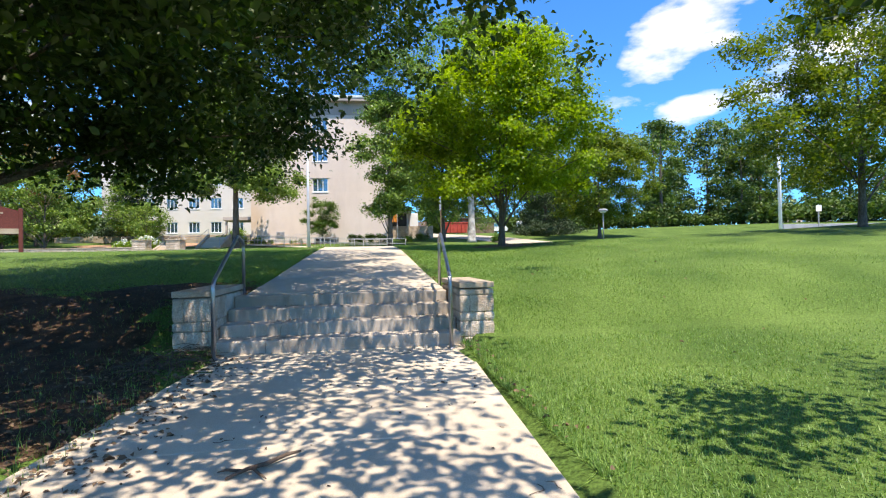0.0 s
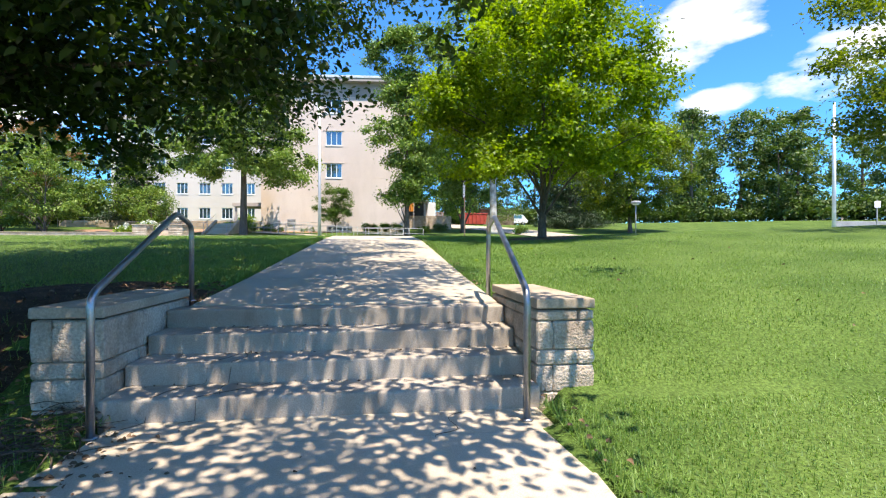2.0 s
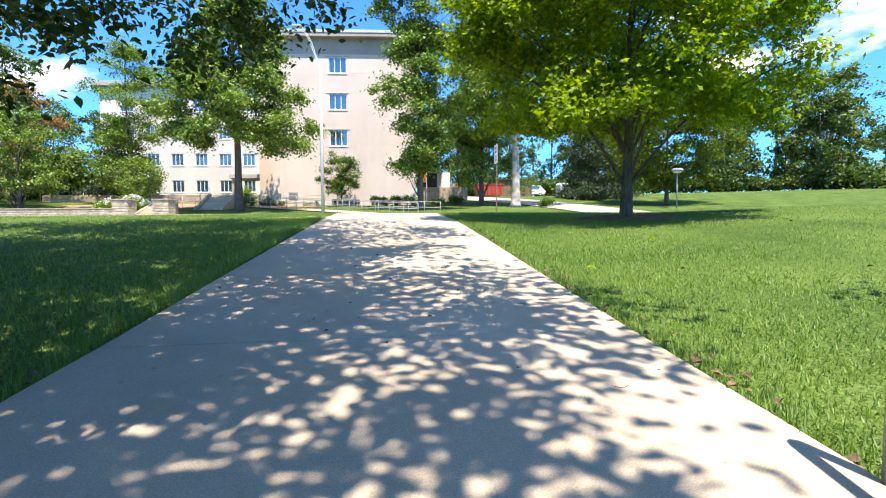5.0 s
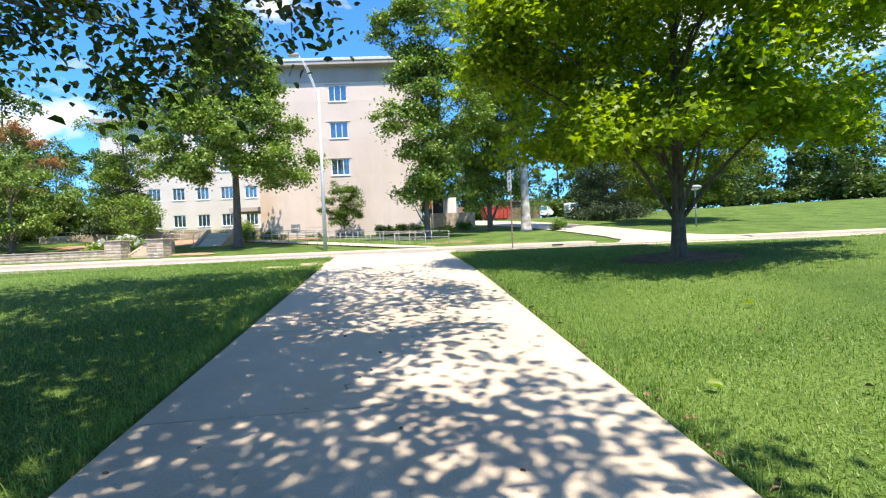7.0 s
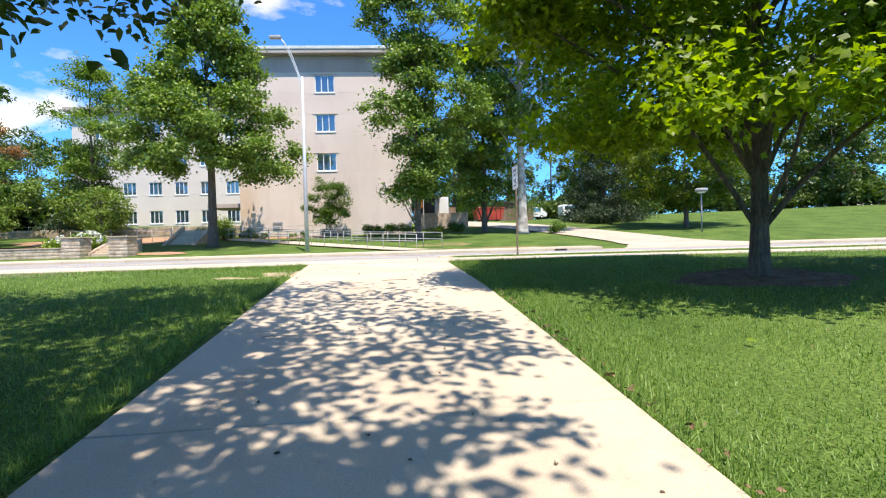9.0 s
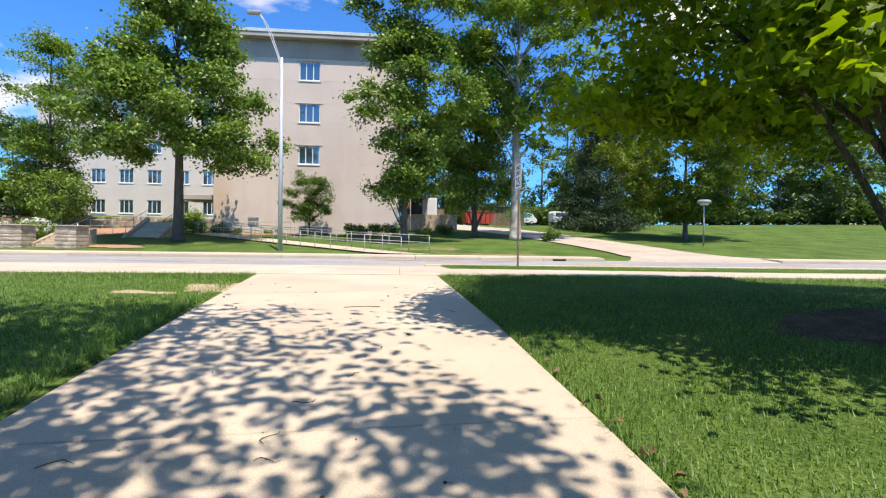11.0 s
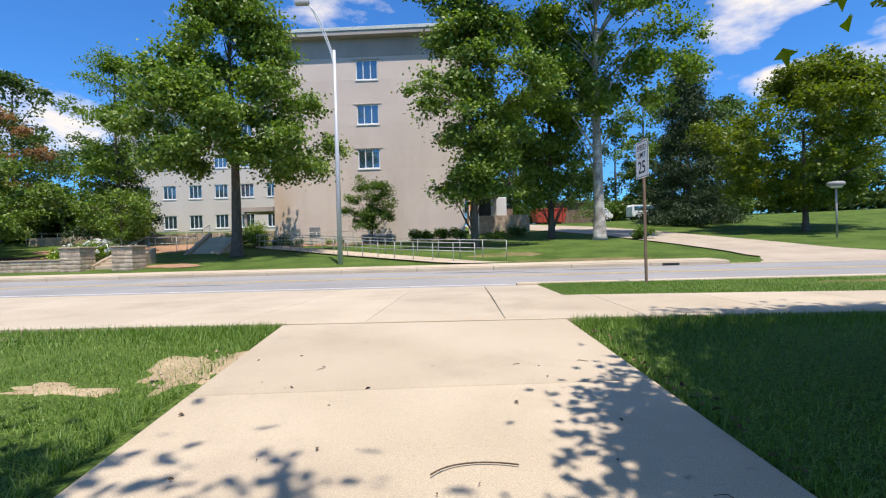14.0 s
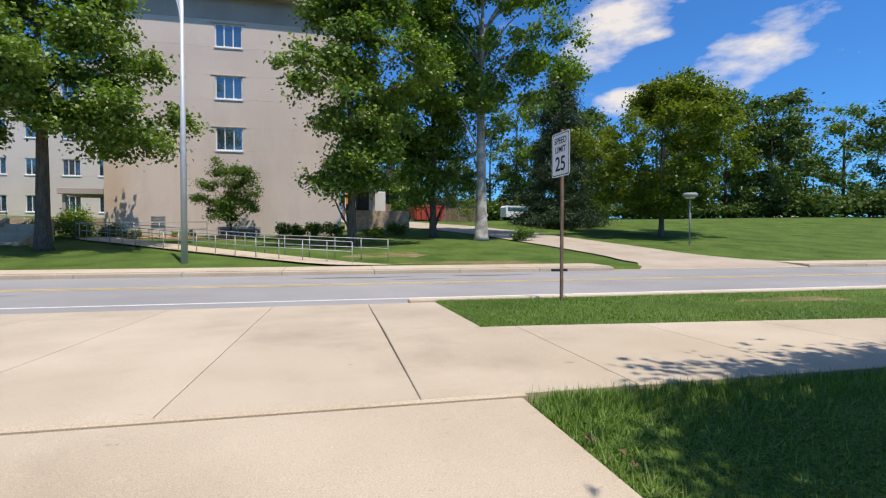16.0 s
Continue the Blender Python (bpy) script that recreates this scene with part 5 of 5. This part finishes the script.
for i in range(4):
    box("slat", -1.3, 1.3, -0.25 + 0.13 * i, -0.15 + 0.13 * i, 0.42, 0.46, M_GREY, planter, 0.006)
for x in (-1.1, 0.0, 1.1):
    box("leg", x - 0.05, x + 0.05, -0.24, 0.22, 0.0, 0.418, M_GREY, planter, 0.008)
box("back", -1.3, 1.3, 0.26, 0.30, 0.0, 0.6, M_GREY, planter, 0.006)

# loading dock beside the building
dock = tagged(empty("loading_dock", (1.0, 60.5, ground_z(1.0, 60.5) - 0.2)), "grey concrete loading dock wall beside the building", "wall", kind="structure")
box("dock_wall", -1.6, 3.6, 0, 0.3, 0, 1.7, M_STONE, dock, 0.02)
box("dock_roof", -1.9, 1.0, -0.2, 3.0, 3.3, 3.5, M_TRIM_AND_SHADE, dock, 0.02)
box("dock_post", 0.6, 0.8, 0.0, 0.2, 1.702, 3.298, M_TRIM_AND_SHADE, dock, 0.01)
# Dark panel that paints the shade inside the recess.
box("door_recess", -1.5, 0.4, 1.2, 1.3, 0, 3.29, M_DARK, dock, 0.0)
warn = tagged(empty("warning_board", (-0.15, 60.2, ground_z(-0.1, 60.2) + 2.0)), "small orange board on a pale frame by the loading dock", "sign")
box("board", -0.35, 0.35, -0.02, 0.02, 0, 0.95, M_ORANGE, warn, 0.01)
for x0, x1 in ((-0.42, -0.352), (0.352, 0.42)):
    box("frame_post", x0, x1, -0.03, 0.03, -2.2, 1.05, M_WHITE, warn, 0.006)
trailer = tagged(empty("box_trailer", (1.75, 62.5, ground_z(1.75, 62.5) - 0.05), 2), "plain white box trailer parked by the loading dock", "trailer")
box("cargo_box", -1.1, 1.1, 0, 4.6, 0.75, 3.1, M_WHITE, trailer, 0.05, segments=2)
box("chassis", -0.9, 0.9, 0.1, 4.5, 0.5, 0.748, M_DARK, trailer, 0.02)
box("bumper", -1.0, 1.0, -0.12, -0.005, 0.42, 0.58, M_GREY, trailer, 0.02)
for x in (-0.88, 0.88):
    for y in (1.2, 3.4):
        wheel = tube("wheel", [(x - 0.13, y, 0.42), (x - 0.10, y, 0.42), (x + 0.10, y, 0.42), (x + 0.13, y, 0.42)], [0.36, 0.42, 0.42, 0.36], M_TYRE, trailer, 20)
        tube("rim", [(x - 0.135, y, 0.42), (x + 0.135, y, 0.42)], 0.2, M_GREY, wheel, 14)

bin_box = tagged(empty("skip_bin", (9.6, 80, ground_z(9.6, 80)), 8), "red steel waste container by the wooden enclosure", "waste container")
v = [(-1.7, -1, 0.15), (1.7, -1, 0.15), (1.7, 1, 0.15), (-1.7, 1, 0.15), (-2.0, -1.1, 1.7), (2.0, -1.1, 1.7), (2.0, 1.1, 1.7), (-2.0, 1.1, 1.7)]
shape("bin_body", v, [(3, 2, 1, 0), (0, 1, 5, 4), (1, 2, 6, 5), (2, 3, 7, 6), (3, 0, 4, 7), (4, 5, 6, 7)], M_RED, bin_box)
for i in range(6):
    box("rib", -1.65 + 0.62 * i, -1.55 + 0.62 * i, -1.2, -1.11, 0.3, 1.6, M_RED, bin_box, 0.01)
box("rim", -2.06, 2.06, -1.16, -1.07, 1.702, 1.82, M_RED, bin_box, 0.01)
for x in (-1.3, 1.3):
    box("skid", x - 0.1, x + 0.1, -0.9, 0.9, 0.0, 0.148, M_DARK, bin_box, 0.01)
shed = tagged(empty("wooden_enclosure", (13.8, 82, ground_z(13.8, 82)), 4), "weathered brown timber enclosure with a flat roof", "shed")
for i in range(16):
    box("board", -2.6 + 0.33 * i, -2.6 + 0.33 * i + 0.31, 0, 0.05, 0, 2.5, M_BROWN, shed, 0.006)
for x in (-2.65, 2.7):
    box("side_wall", x, x + 0.06, 0.052, 3.0, 0, 2.5, M_BROWN, shed, 0.006)
box("roof", -2.9, 3.0, -0.3, 3.2, 2.502, 2.66, M_DARK, shed, 0.02)
fence = tagged(empty("timber_fence", (2.4, 76, ground_z(2.4, 76)), 0), "weathered brown timber fence at the end of the driveway", "fence")
for i in range(18):
    box("board", -3 + 0.3 * i, -3 + 0.3 * i + 0.28, 0, 0.04, 0, 1.9 + 0.03 * math.sin(i * 3.3), M_BROWN, fence, 0.006)


def parked_van(x, y, rz, mat, label):
    """A boxy van: body with sloped nose, glass, lights and wheels."""
    t = tagged(empty("parked_van", (x, y, ground_z(x, y)), rz), label, "van")
    prof = [(-2.4, 0.45), (2.3, 0.45), (2.45, 0.9), (2.2, 1.15), (1.5, 1.95), (-2.2, 2.05), (-2.42, 1.8)]
    n = len(prof)
    vv = [(px, -0.9, pz) for px, pz in prof] + [(px, 0.9, pz) for px, pz in prof]
    ff = [tuple(range(n)), tuple(range(2 * n - 1, n - 1, -1))] + [(i + n, (i + 1) % n + n, (i + 1) % n, i) for i in range(n)]
    shape("body", vv, ff, mat, t)
    box("side_glass", -2.1, 1.3, -0.912, -0.902, 1.25, 1.82, M_GLASS, t, 0.0)
    box("headlight", 2.36, 2.46, -0.85, -0.55, 0.8, 0.98, M_WHITE, t, 0.02)
    box("headlight", 2.36, 2.46, 0.55, 0.85, 0.8, 0.98, M_WHITE, t, 0.02)
    for px in (-1.5, 1.5):
        for py in (-0.85, 0.85):
            w = tube("wheel", [(px, py - 0.11, 0.34), (px, py + 0.11, 0.34)], 0.34, M_TYRE, t, 18)
            tube("rim", [(px, py - 0.115, 0.34), (px, py + 0.115, 0.34)], 0.2, M_GREY, w, 12)
    return t


parked_van(24.5, 88, 8, M_WHITE, "white van parked beyond the driveway")
parked_van(18.5, 92, 4, M_WHITE, "white van parked beyond the driveway")


def walk_light(x, y, h, label):
    """A lawn lamp: slim post and a flat round head."""
    t = tagged(empty("lawn_lamp", (x, y, ground_z(x, y) - 0.05)), label, "lamp post")
    tube("post", [(0, 0, 0), (0, 0, h)], 0.05, M_GREY, t, 10)
    tube("lamp_head", [(0, 0, h), (0, 0, h + 0.03), (0, 0, h + 0.2), (0, 0, h + 0.26)], [0.36, 0.44, 0.44, 0.34], M_GREY, t, 20)
    tube("lens", [(0, 0, h - 0.10), (0, 0, h - 0.002)], [0.24, 0.33], M_WHITE, t, 20)
    return t


walk_light(20.6, 47.6, 3.0, "slim grey lamp post with a flat round head")

flag = tagged(empty("white_pole", (35.0, 42.2, ground_z(35, 42.2) - 0.05)), "tall white pole beside a low concrete wall", "pole")
tube("pole", [(0, 0, 0), (0, 0, 6), (0, 0, 11.5)], [0.16, 0.14, 0.09], M_WHITE, flag, 14)
tube("collar", [(0, 0, 0), (0, 0, 0.1)], 0.24, M_WHITE, flag, 14)
low = tagged(empty("wall_low"), "low grey concrete wall on the far lawn", "wall", kind="structure")
zb = ground_z(40, 43.5) + 0.45
for i in range(5):
    box("wall_panel", 36.2 + 2.0 * i + 0.006, 36.2 + 2.0 * (i + 1) - 0.006, 43.3, 43.6, zb - 0.8, zb + 1.1, M_GREY, low, 0.015)
s2 = tagged(empty("small_sign", (38.6, 42.0, ground_z(38.6, 42))), "small pale sign on a grey post by the low wall", "sign")
box("post", -0.04, 0.04, -0.04, 0.04, -0.2, 3.4, M_GREY, s2, 0.006)
box("plate", -0.28, 0.28, -0.06, -0.045, 2.75, 3.3, M_WHITE, s2, 0.01)

board = tagged(empty("notice_board", (-16.9, 22.2, ground_z(-16.9, 22.2)), 24), "dark red notice board with a gabled top on posts", "sign board")
v = [(-1.3, -0.06, 0.75), (1.3, -0.06, 0.75), (1.3, -0.06, 1.75), (0.0, -0.06, 2.15), (-1.3, -0.06, 1.75)]
v += [(x, 0.06, z) for x, y, z in v]
shape("panel", v, [(0, 1, 2, 3, 4), (9, 8, 7, 6, 5), (0, 5, 6, 1), (1, 6, 7, 2), (2, 7, 8, 3), (3, 8, 9, 4), (4, 9, 5, 0)], M_MAROON, board)
box("base_strip", -1.3, 1.3, -0.075, -0.062, 0.78, 1.0, M_COPING, board, 0.004, "pale strip along the foot of the board")
for x in (-1.36, 1.36):
    box("post", x - 0.07, x + 0.07, -0.07, 0.07, -0.2, 1.85, M_MAROON, board, 0.01)
for i, (w, z) in enumerate(((0.9, 1.62), (0.7, 1.48), (0.5, 1.34))):
    box("text_bar", 0.35 - w / 2, 0.35 + w / 2, -0.066, -0.0615, z, z + 0.06, M_COPING, board, 0.0)

far_bldg = tagged(empty("far_house", (105, 118, ground_z(105, 118) - 0.3), 10), "low pale house far beyond the woods", "house")
box("wall", -9, 9, 0, 8, 0, 3.4, M_FACADE, far_bldg, 0.0)
shape("roof", [(-9.6, -0.6, 3.41), (9.6, -0.6, 3.41), (9.6, 8.6, 3.41), (-9.6, 8.6, 3.41), (-9.6, 4, 5.6), (9.6, 4, 5.6)], [(0, 1, 5, 4), (2, 3, 4, 5), (0, 4, 3), (1, 2, 5), (3, 2, 1, 0)], M_DARK, far_bldg)
for i in range(5):
    box("window", -7.5 + 3.4 * i, -6.2 + 3.4 * i, -0.05, -0.003, 1.2, 2.5, M_GLASS, far_bldg, 0.0)


# ---- small things on the ground ----
def path_z(x, y):
    v = -(x - PX) * math.sin(TURN_PATH) + (y - PY) * math.cos(TURN_PATH)
    return 0.002 if v < 0.25 else rise(y, PATH_HIGH) + 0.002


stick = tagged(empty("fallen_branch", (-0.72, 3.50, 0.016), 8), "short dead brown branch lying on the footpath", "branch")
v, f = tube_mesh([(-0.32, -0.14, 0.0), (-0.15, -0.02, 0.02), (0.02, 0.08, 0.015), (0.2, 0.22, 0.03), (0.33, 0.30, 0.02)], [0.012, 0.02, 0.023, 0.02, 0.012], 7)
shape("stem", v, f, M_STICK, stick, smooth=True)
for a, b, c in (((-0.10, 0.0, 0.02), (-0.02, -0.16, 0.02), (0.05, -0.25, 0.005)), ((-0.18, -0.04, 0.015), (-0.34, 0.02, 0.02), (-0.42, 0.03, 0.0))):
    v, f = tube_mesh([a, b, c], [0.018, 0.014, 0.006], 6)
    shape("twig", v, f, M_STICK, stick, smooth=True)

stick.scale = (0.62, 0.62, 0.62)

tr = random.Random(21)
for k in range(26):
    u, vv = tr.uniform(-1.4, 1.4), tr.choice((tr.uniform(-5, 0), tr.uniform(1.9, 9), tr.uniform(9, 15)))
    x, y = on_path(u, vv)
    a, ln = tr.uniform(0, 6.28), tr.uniform(0.04, 0.16)
    t = tagged(empty("twig", (x, y, path_z(x, y) + 0.006), math.degrees(a)), "thin dry twig lying on the concrete path", "twig", "twigs on the path")
    pts = [(ln * (i / 5 - 0.5), ln * 0.22 * math.sin(i * 1.1 + k), 0.003 * (i % 2)) for i in range(6)]
    v, f = tube_mesh(pts, [0.002, 0.0026, 0.0025, 0.0024, 0.002, 0.0012], 5)
    shape("stem", v, f, M_STICK, t, smooth=True)
curl = tagged(empty("fallen_twig", (*on_path(0.35, 13.1), path_z(*on_path(0.35, 13.1)) + 0.006), 60), "curved dry twig lying on the pale path", "twig")
v, f = tube_mesh([(0.28 * math.cos(a) - 0.1, 0.42 * math.sin(a) - 0.2, 0.004) for a in [0.3 + 0.13 * i for i in range(11)]], [0.004] * 11, 5)
shape("stem", v, f, M_STICK, curl, smooth=True)


# dead vines trailing over the lower steps
vine_rnd = random.Random(14)
for k, (u0, v0, u1, v1) in enumerate(((-1.55, 0.1, -0.95, 0.95), (-1.2, 0.2, -0.55, 0.62), (-1.7, -0.25, -1.0, -0.1), (-0.9, 0.35, -0.85, 1.3), (0.75, -0.3, 0.95, 0.2))):
    vine = tagged(empty("dead_vine", on_path(u0, v0) + (0.0,), 0), "thin dry vine trailing over the concrete steps", "vine", "vines on the steps")
    ox, oy = on_path(u0, v0)
    pts = []
    for i in range(26):
        f = i / 25
        u = u0 + (u1 - u0) * f + 0.05 * math.sin(f * 9 + k)
        v = v0 + (v1 - v0) * f + 0.04 * math.sin(f * 7 + 2 * k)
        x, y = on_path(u, v)
        step_no = max(0, min(4, math.floor((v - 0.28) / TREAD) + 1))
        pts.append((x - ox, y - oy, RISE * step_no + 0.008))
    vv, ff = tube_mesh(pts, [0.0022] * 26, 5)
    shape("stem", vv, ff, M_STICK, vine, smooth=True)


heap_rnd = random.Random(44)
heap_v, heap_f = [], []
for k in range(120):
    u, v = -1.75 - abs(heap_rnd.gauss(0, 0.42)), heap_rnd.gauss(-0.25, 0.38)
    x, y = on_path(u, v)
    a, ln = heap_rnd.uniform(0, 6.28), heap_rnd.uniform(0.25, 0.85)
    high = 0.02 + 0.16 * heap_rnd.random() * max(0.0, 1 - abs(u + 2.1) / 0.9)
    pts = []
    for i in range(7):
        f = i / 6 - 0.5
        bend = 0.10 * math.sin(3.1 * f + k)
        pts.append((x + ln * f * math.cos(a) - bend * math.sin(a), y + ln * f * math.sin(a) + bend * math.cos(a), max(0.012, high * (1 - 2.2 * f * f) + heap_rnd.uniform(-0.01, 0.01))))
    r = heap_rnd.uniform(0.0025, 0.006)
    vv, ff = tube_mesh(pts, [r, r, r, r * 0.9, r * 0.8, r * 0.6, r * 0.3], 5)
    o = len(heap_v)
    heap_v += vv
    heap_f += [tuple(i + o for i in q) for q in ff]
tagged(shape("brush_heap", heap_v, heap_f, M_STICK, smooth=True), "heap of dry brown stems beside the foot of the steps", "brush", kind="stuff")


def scatter_leaves(name, spots, size, mat, label, seed):
    """Fallen leaves lying on the ground, in one mesh."""
    rng = np.random.default_rng(seed)
    n = len(spots)
    ob = leaf_mesh(name, np.array(spots), rng.normal(size=(n, 3)) * 0.35 + np.array([0, 0, 1.0]), size * rng.uniform(0.5, 1.4, n), mat, None, 0.6, True, seed)
    return tagged(ob, label, "leaves", kind="stuff")


lr = random.Random(3)
spots = []
for k in range(2600):
    u, vv = -1.62 - abs(lr.gauss(0, 1.0)), lr.uniform(-6, 3.5)
    if lr.random() < 0.3:
        u = -1.62 - lr.uniform(0, 5)
    x, y = on_path(u, vv)
    spots.append((x, y, ground_z(x, y) + 0.0 + lr.uniform(0, 0.03)))
for k in range(260):
    u, vv = -1.6 + abs(lr.gauss(0, 0.25)), lr.uniform(-4, 0.1)
    x, y = on_path(u, vv)
    spots.append((x, y, path_z(x, y) + 0.008))
for k in range(260):
    u, vv = 1.63 + abs(lr.gauss(0, 0.08)), lr.uniform(-4, 16)
    x, y = on_path(u, vv)
    spots.append((x, y, ground_z(x, y) + 0.02))
for k in range(70):
    x, y = lr.uniform(1.5, 7), lr.uniform(2, 22)
    spots.append((x, y, ground_z(x, y) + 0.03))
scatter_leaves("leaf_litter", spots, 0.046, M_DEADLEAF, "brown dry leaf litter along the footpath edge", 8)
spots = []
for k in range(150):
    u = lr.uniform(-1.5, 1.5)
    vv = lr.choice((lr.uniform(-5, 0.1), lr.uniform(1.8, 16)))
    x, y = on_path(u, vv)
    spots.append((x, y, path_z(x, y) + 0.006))
for i in range(4):
    for k in range(26):
        x, y = on_path(lr.uniform(-1.6, 1.55), 0.30 + TREAD * i + lr.uniform(0.28, 0.40))
        spots.append((x, y, RISE * (i + 1) + 0.008))
scatter_leaves("dark_debris", spots, 0.028, M_STICK, "dark crumbs and seeds scattered on the concrete", 9)
big_leaf = [(1.95, 16.1), (0.95, 17.1), (2.8, 15.0), (1.2, 13.0)]
scatter_leaves("fallen_maple_leaves", [(x, y, ground_z(x, y) + 0.03) for x, y in big_leaf], 0.085, L_LIME, "pale green fallen leaves on the lawn", 10)


# pebbles on the bare patch
pv, pf = [], []
pr = random.Random(33)
for k in range(40):
    a, d = pr.uniform(0, 6.28), pr.random() ** 0.6
    x, y = -3.36 + 0.3 * d * math.cos(a), 22.0 + 0.55 * d * math.sin(a)
    q = pr.uniform(0.006, 0.018)
    z = ground_z(x, y)
    o = len(pv)
    t = pr.uniform(0, 3)
    ring = [(x + q * math.cos(t + j * 1.2566) * pr.uniform(0.7, 1.2), y + q * math.sin(t + j * 1.2566) * pr.uniform(0.7, 1.2), z - 0.01) for j in range(5)]
    pv += ring + [(x, y, z + q * 0.55)]
    pf += [(o + j, o + (j + 1) % 5, o + 5) for j in range(5)]
tagged(shape("pebbles", pv, pf, M_COPING), "small pale stones on the bare dirt patch", "stones", kind="stuff")

# ---- grass ----
def grass(name, n, place, length, width, label, seed, lean=0.5):
    """Blades of grass rooted on the lawn, in one mesh."""
    rnd, rng = random.Random(seed), np.random.default_rng(seed)
    roots = []
    while len(roots) < n:
        p = place(rnd)
        if p:
            roots.append((p[0], p[1], ground_z(*p) - 0.04))
    roots = np.array(roots)
    az = rng.uniform(0, 2 * math.pi, n)
    tilt = np.abs(rng.normal(0, lean, n))
    ln = length * rng.uniform(0.55, 1.3, n)
    d = np.stack([np.cos(az) * np.sin(tilt), np.sin(az) * np.sin(tilt), np.cos(tilt)], 1)
    side = np.stack([-np.sin(az), np.cos(az), np.zeros(n)], 1) * (width * rng.uniform(0.6, 1.3, n))[:, None] * 0.5
    bend = np.stack([np.cos(az), np.sin(az), -0.35 * np.ones(n)], 1) * (ln * tilt * 0.5)[:, None]
    tip = roots + d * ln[:, None] + bend
    verts = np.stack([roots - side, roots + side, tip], 1).reshape(-1, 3)
    me = bpy.data.meshes.new(name)
    me.vertices.add(n * 3)
    me.vertices.foreach_set("co", verts.astype(np.float32).ravel())
    me.loops.add(n * 3)
    me.loops.foreach_set("vertex_index", np.arange(n * 3, dtype=np.int32))
    me.polygons.add(n)
    me.polygons.foreach_set("loop_start", np.arange(0, n * 3, 3, dtype=np.int32))
    me.update(calc_edges=True)
    me.materials.append(L_GRASS)
    return tagged(new(name, me), label, "grass", kind="stuff")


def beside(side, v0, v1, spread, edge=1.63):
    def place(r):
        u = edge + (r.expovariate(1 / spread) if r.random() < 0.75 else r.uniform(0, spread * 4.5))
        if side < 0 and u - edge < 0.0:
            return None
        x, y = on_path(side * u, r.uniform(v0, v1))
        if y > 23.5 or (side > 0 and u < 2.25 and -0.1 < y - 7.5 < 1.9) or (side < 0 and u < 2.35 and -0.1 < y - 7.4 < 1.9):
            return None
        if side < 0 and (y < 9.0 or (x + 3.7) ** 2 / 1.7 + (y - 9.75) ** 2 / 0.8 < 1) and r.random() < 0.93:
            return None
        if (min((x + 3.36) ** 2 / 0.13 + (y - 22.0) ** 2 / 0.45, (x + 4.15) ** 2 / 0.2 + (y - 21.5) ** 2 / 0.03) < 1 and r.random() < 0.62) or ((x - 4.1) ** 2 / 1.3 + (y - 18.94) ** 2 / 0.65 < 1 and r.random() < 0.9):
            return None
        return x, y
    return place


grass("grass", 300000, beside(1, -5.5, 16.5, 2.2), 0.046, 0.0085, "mown green lawn grass", 41, 1.0)
grass("grass", 160000, beside(-1, 1.8, 16.5, 1.9), 0.050, 0.0085, "mown green lawn grass", 42, 1.0)
grass("grass", 350, lambda r: on_path(2.26 + abs(r.gauss(0, 0.10)), 0.9 + r.gauss(0, 0.5)), 0.09, 0.007, "long grass tuft at the foot of the stone wall", 49, 0.6)
grass("grass", 9000, beside(-1, -6, 2.0, 1.6), 0.11, 0.008, "sparse tufts of grass in the shade", 43, 0.8)
grass("grass", 9000, beside(1, -4, 16.4, 0.06), 0.12, 0.007, "long grass blades along the footpath edge", 44, 0.9)
grass("grass", 7000, beside(-1, 2.0, 16.4, 0.06), 0.12, 0.007, "long grass blades along the footpath edge", 45, 0.9)
grass("grass", 50000, lambda r: (lambda x: (x, r.uniform(26.15 - 0.1 * min(max(x - 0.4, 0), 7), 29.02)))(0.5 + r.expovariate(1 / 4.0)), 0.045, 0.010, "mown grass strip between sidewalk and road", 46, 0.75)
grass("grass", 14000, lambda r: (-3.2 - r.expovariate(1 / 3.0), 23.52 - r.expovariate(1 / 0.25)), 0.085, 0.009, "ragged grass along the sidewalk", 47, 0.9)
grass("grass", 14000, lambda r: (0.1 + r.expovariate(1 / 3.0), 23.52 - r.expovariate(1 / 0.25)), 0.095, 0.009, "ragged grass along the sidewalk", 48, 0.9)

# ---- undergrowth of the woods ----
under = shrub("undergrowth_bush", 30, 78, 3.2, 3.2, L_FAR, "dense green undergrowth at the edge of the woods", 120, 46, 34, 0.46)
under["group"] = "undergrowth of the woods"
ur = random.Random(9)
for k in range(62):
    if k > 53:
        x, y = 9 + 2.9 * (k - 54) + ur.uniform(-1, 1), 97 + ur.uniform(-2, 3)
    elif k > 45:
        x, y = -36 - 1.6 * (k - 46) + ur.uniform(-0.6, 0.6), 63 + ur.uniform(-2, 4)
    elif k < 34:
        x = 26 + 2.9 * k + ur.uniform(-1, 1)
        y = 86 - 0.30 * (x - 26) + ur.uniform(-2, 3) + (8 if x < 40 else 0)
    else:
        x = -46 - 3.2 * (k - 34) + ur.uniform(-1, 1)
        y = 66 + ur.uniform(-6, 8)
    c = copy_thing(under, pose(x, y, ground_z(x, y) - 0.15, 0, 0, ur.uniform(0, 360)))
    q = ur.uniform(0.8, 1.5)
    c.scale = (q, q, q * ur.uniform(0.8, 1.2))
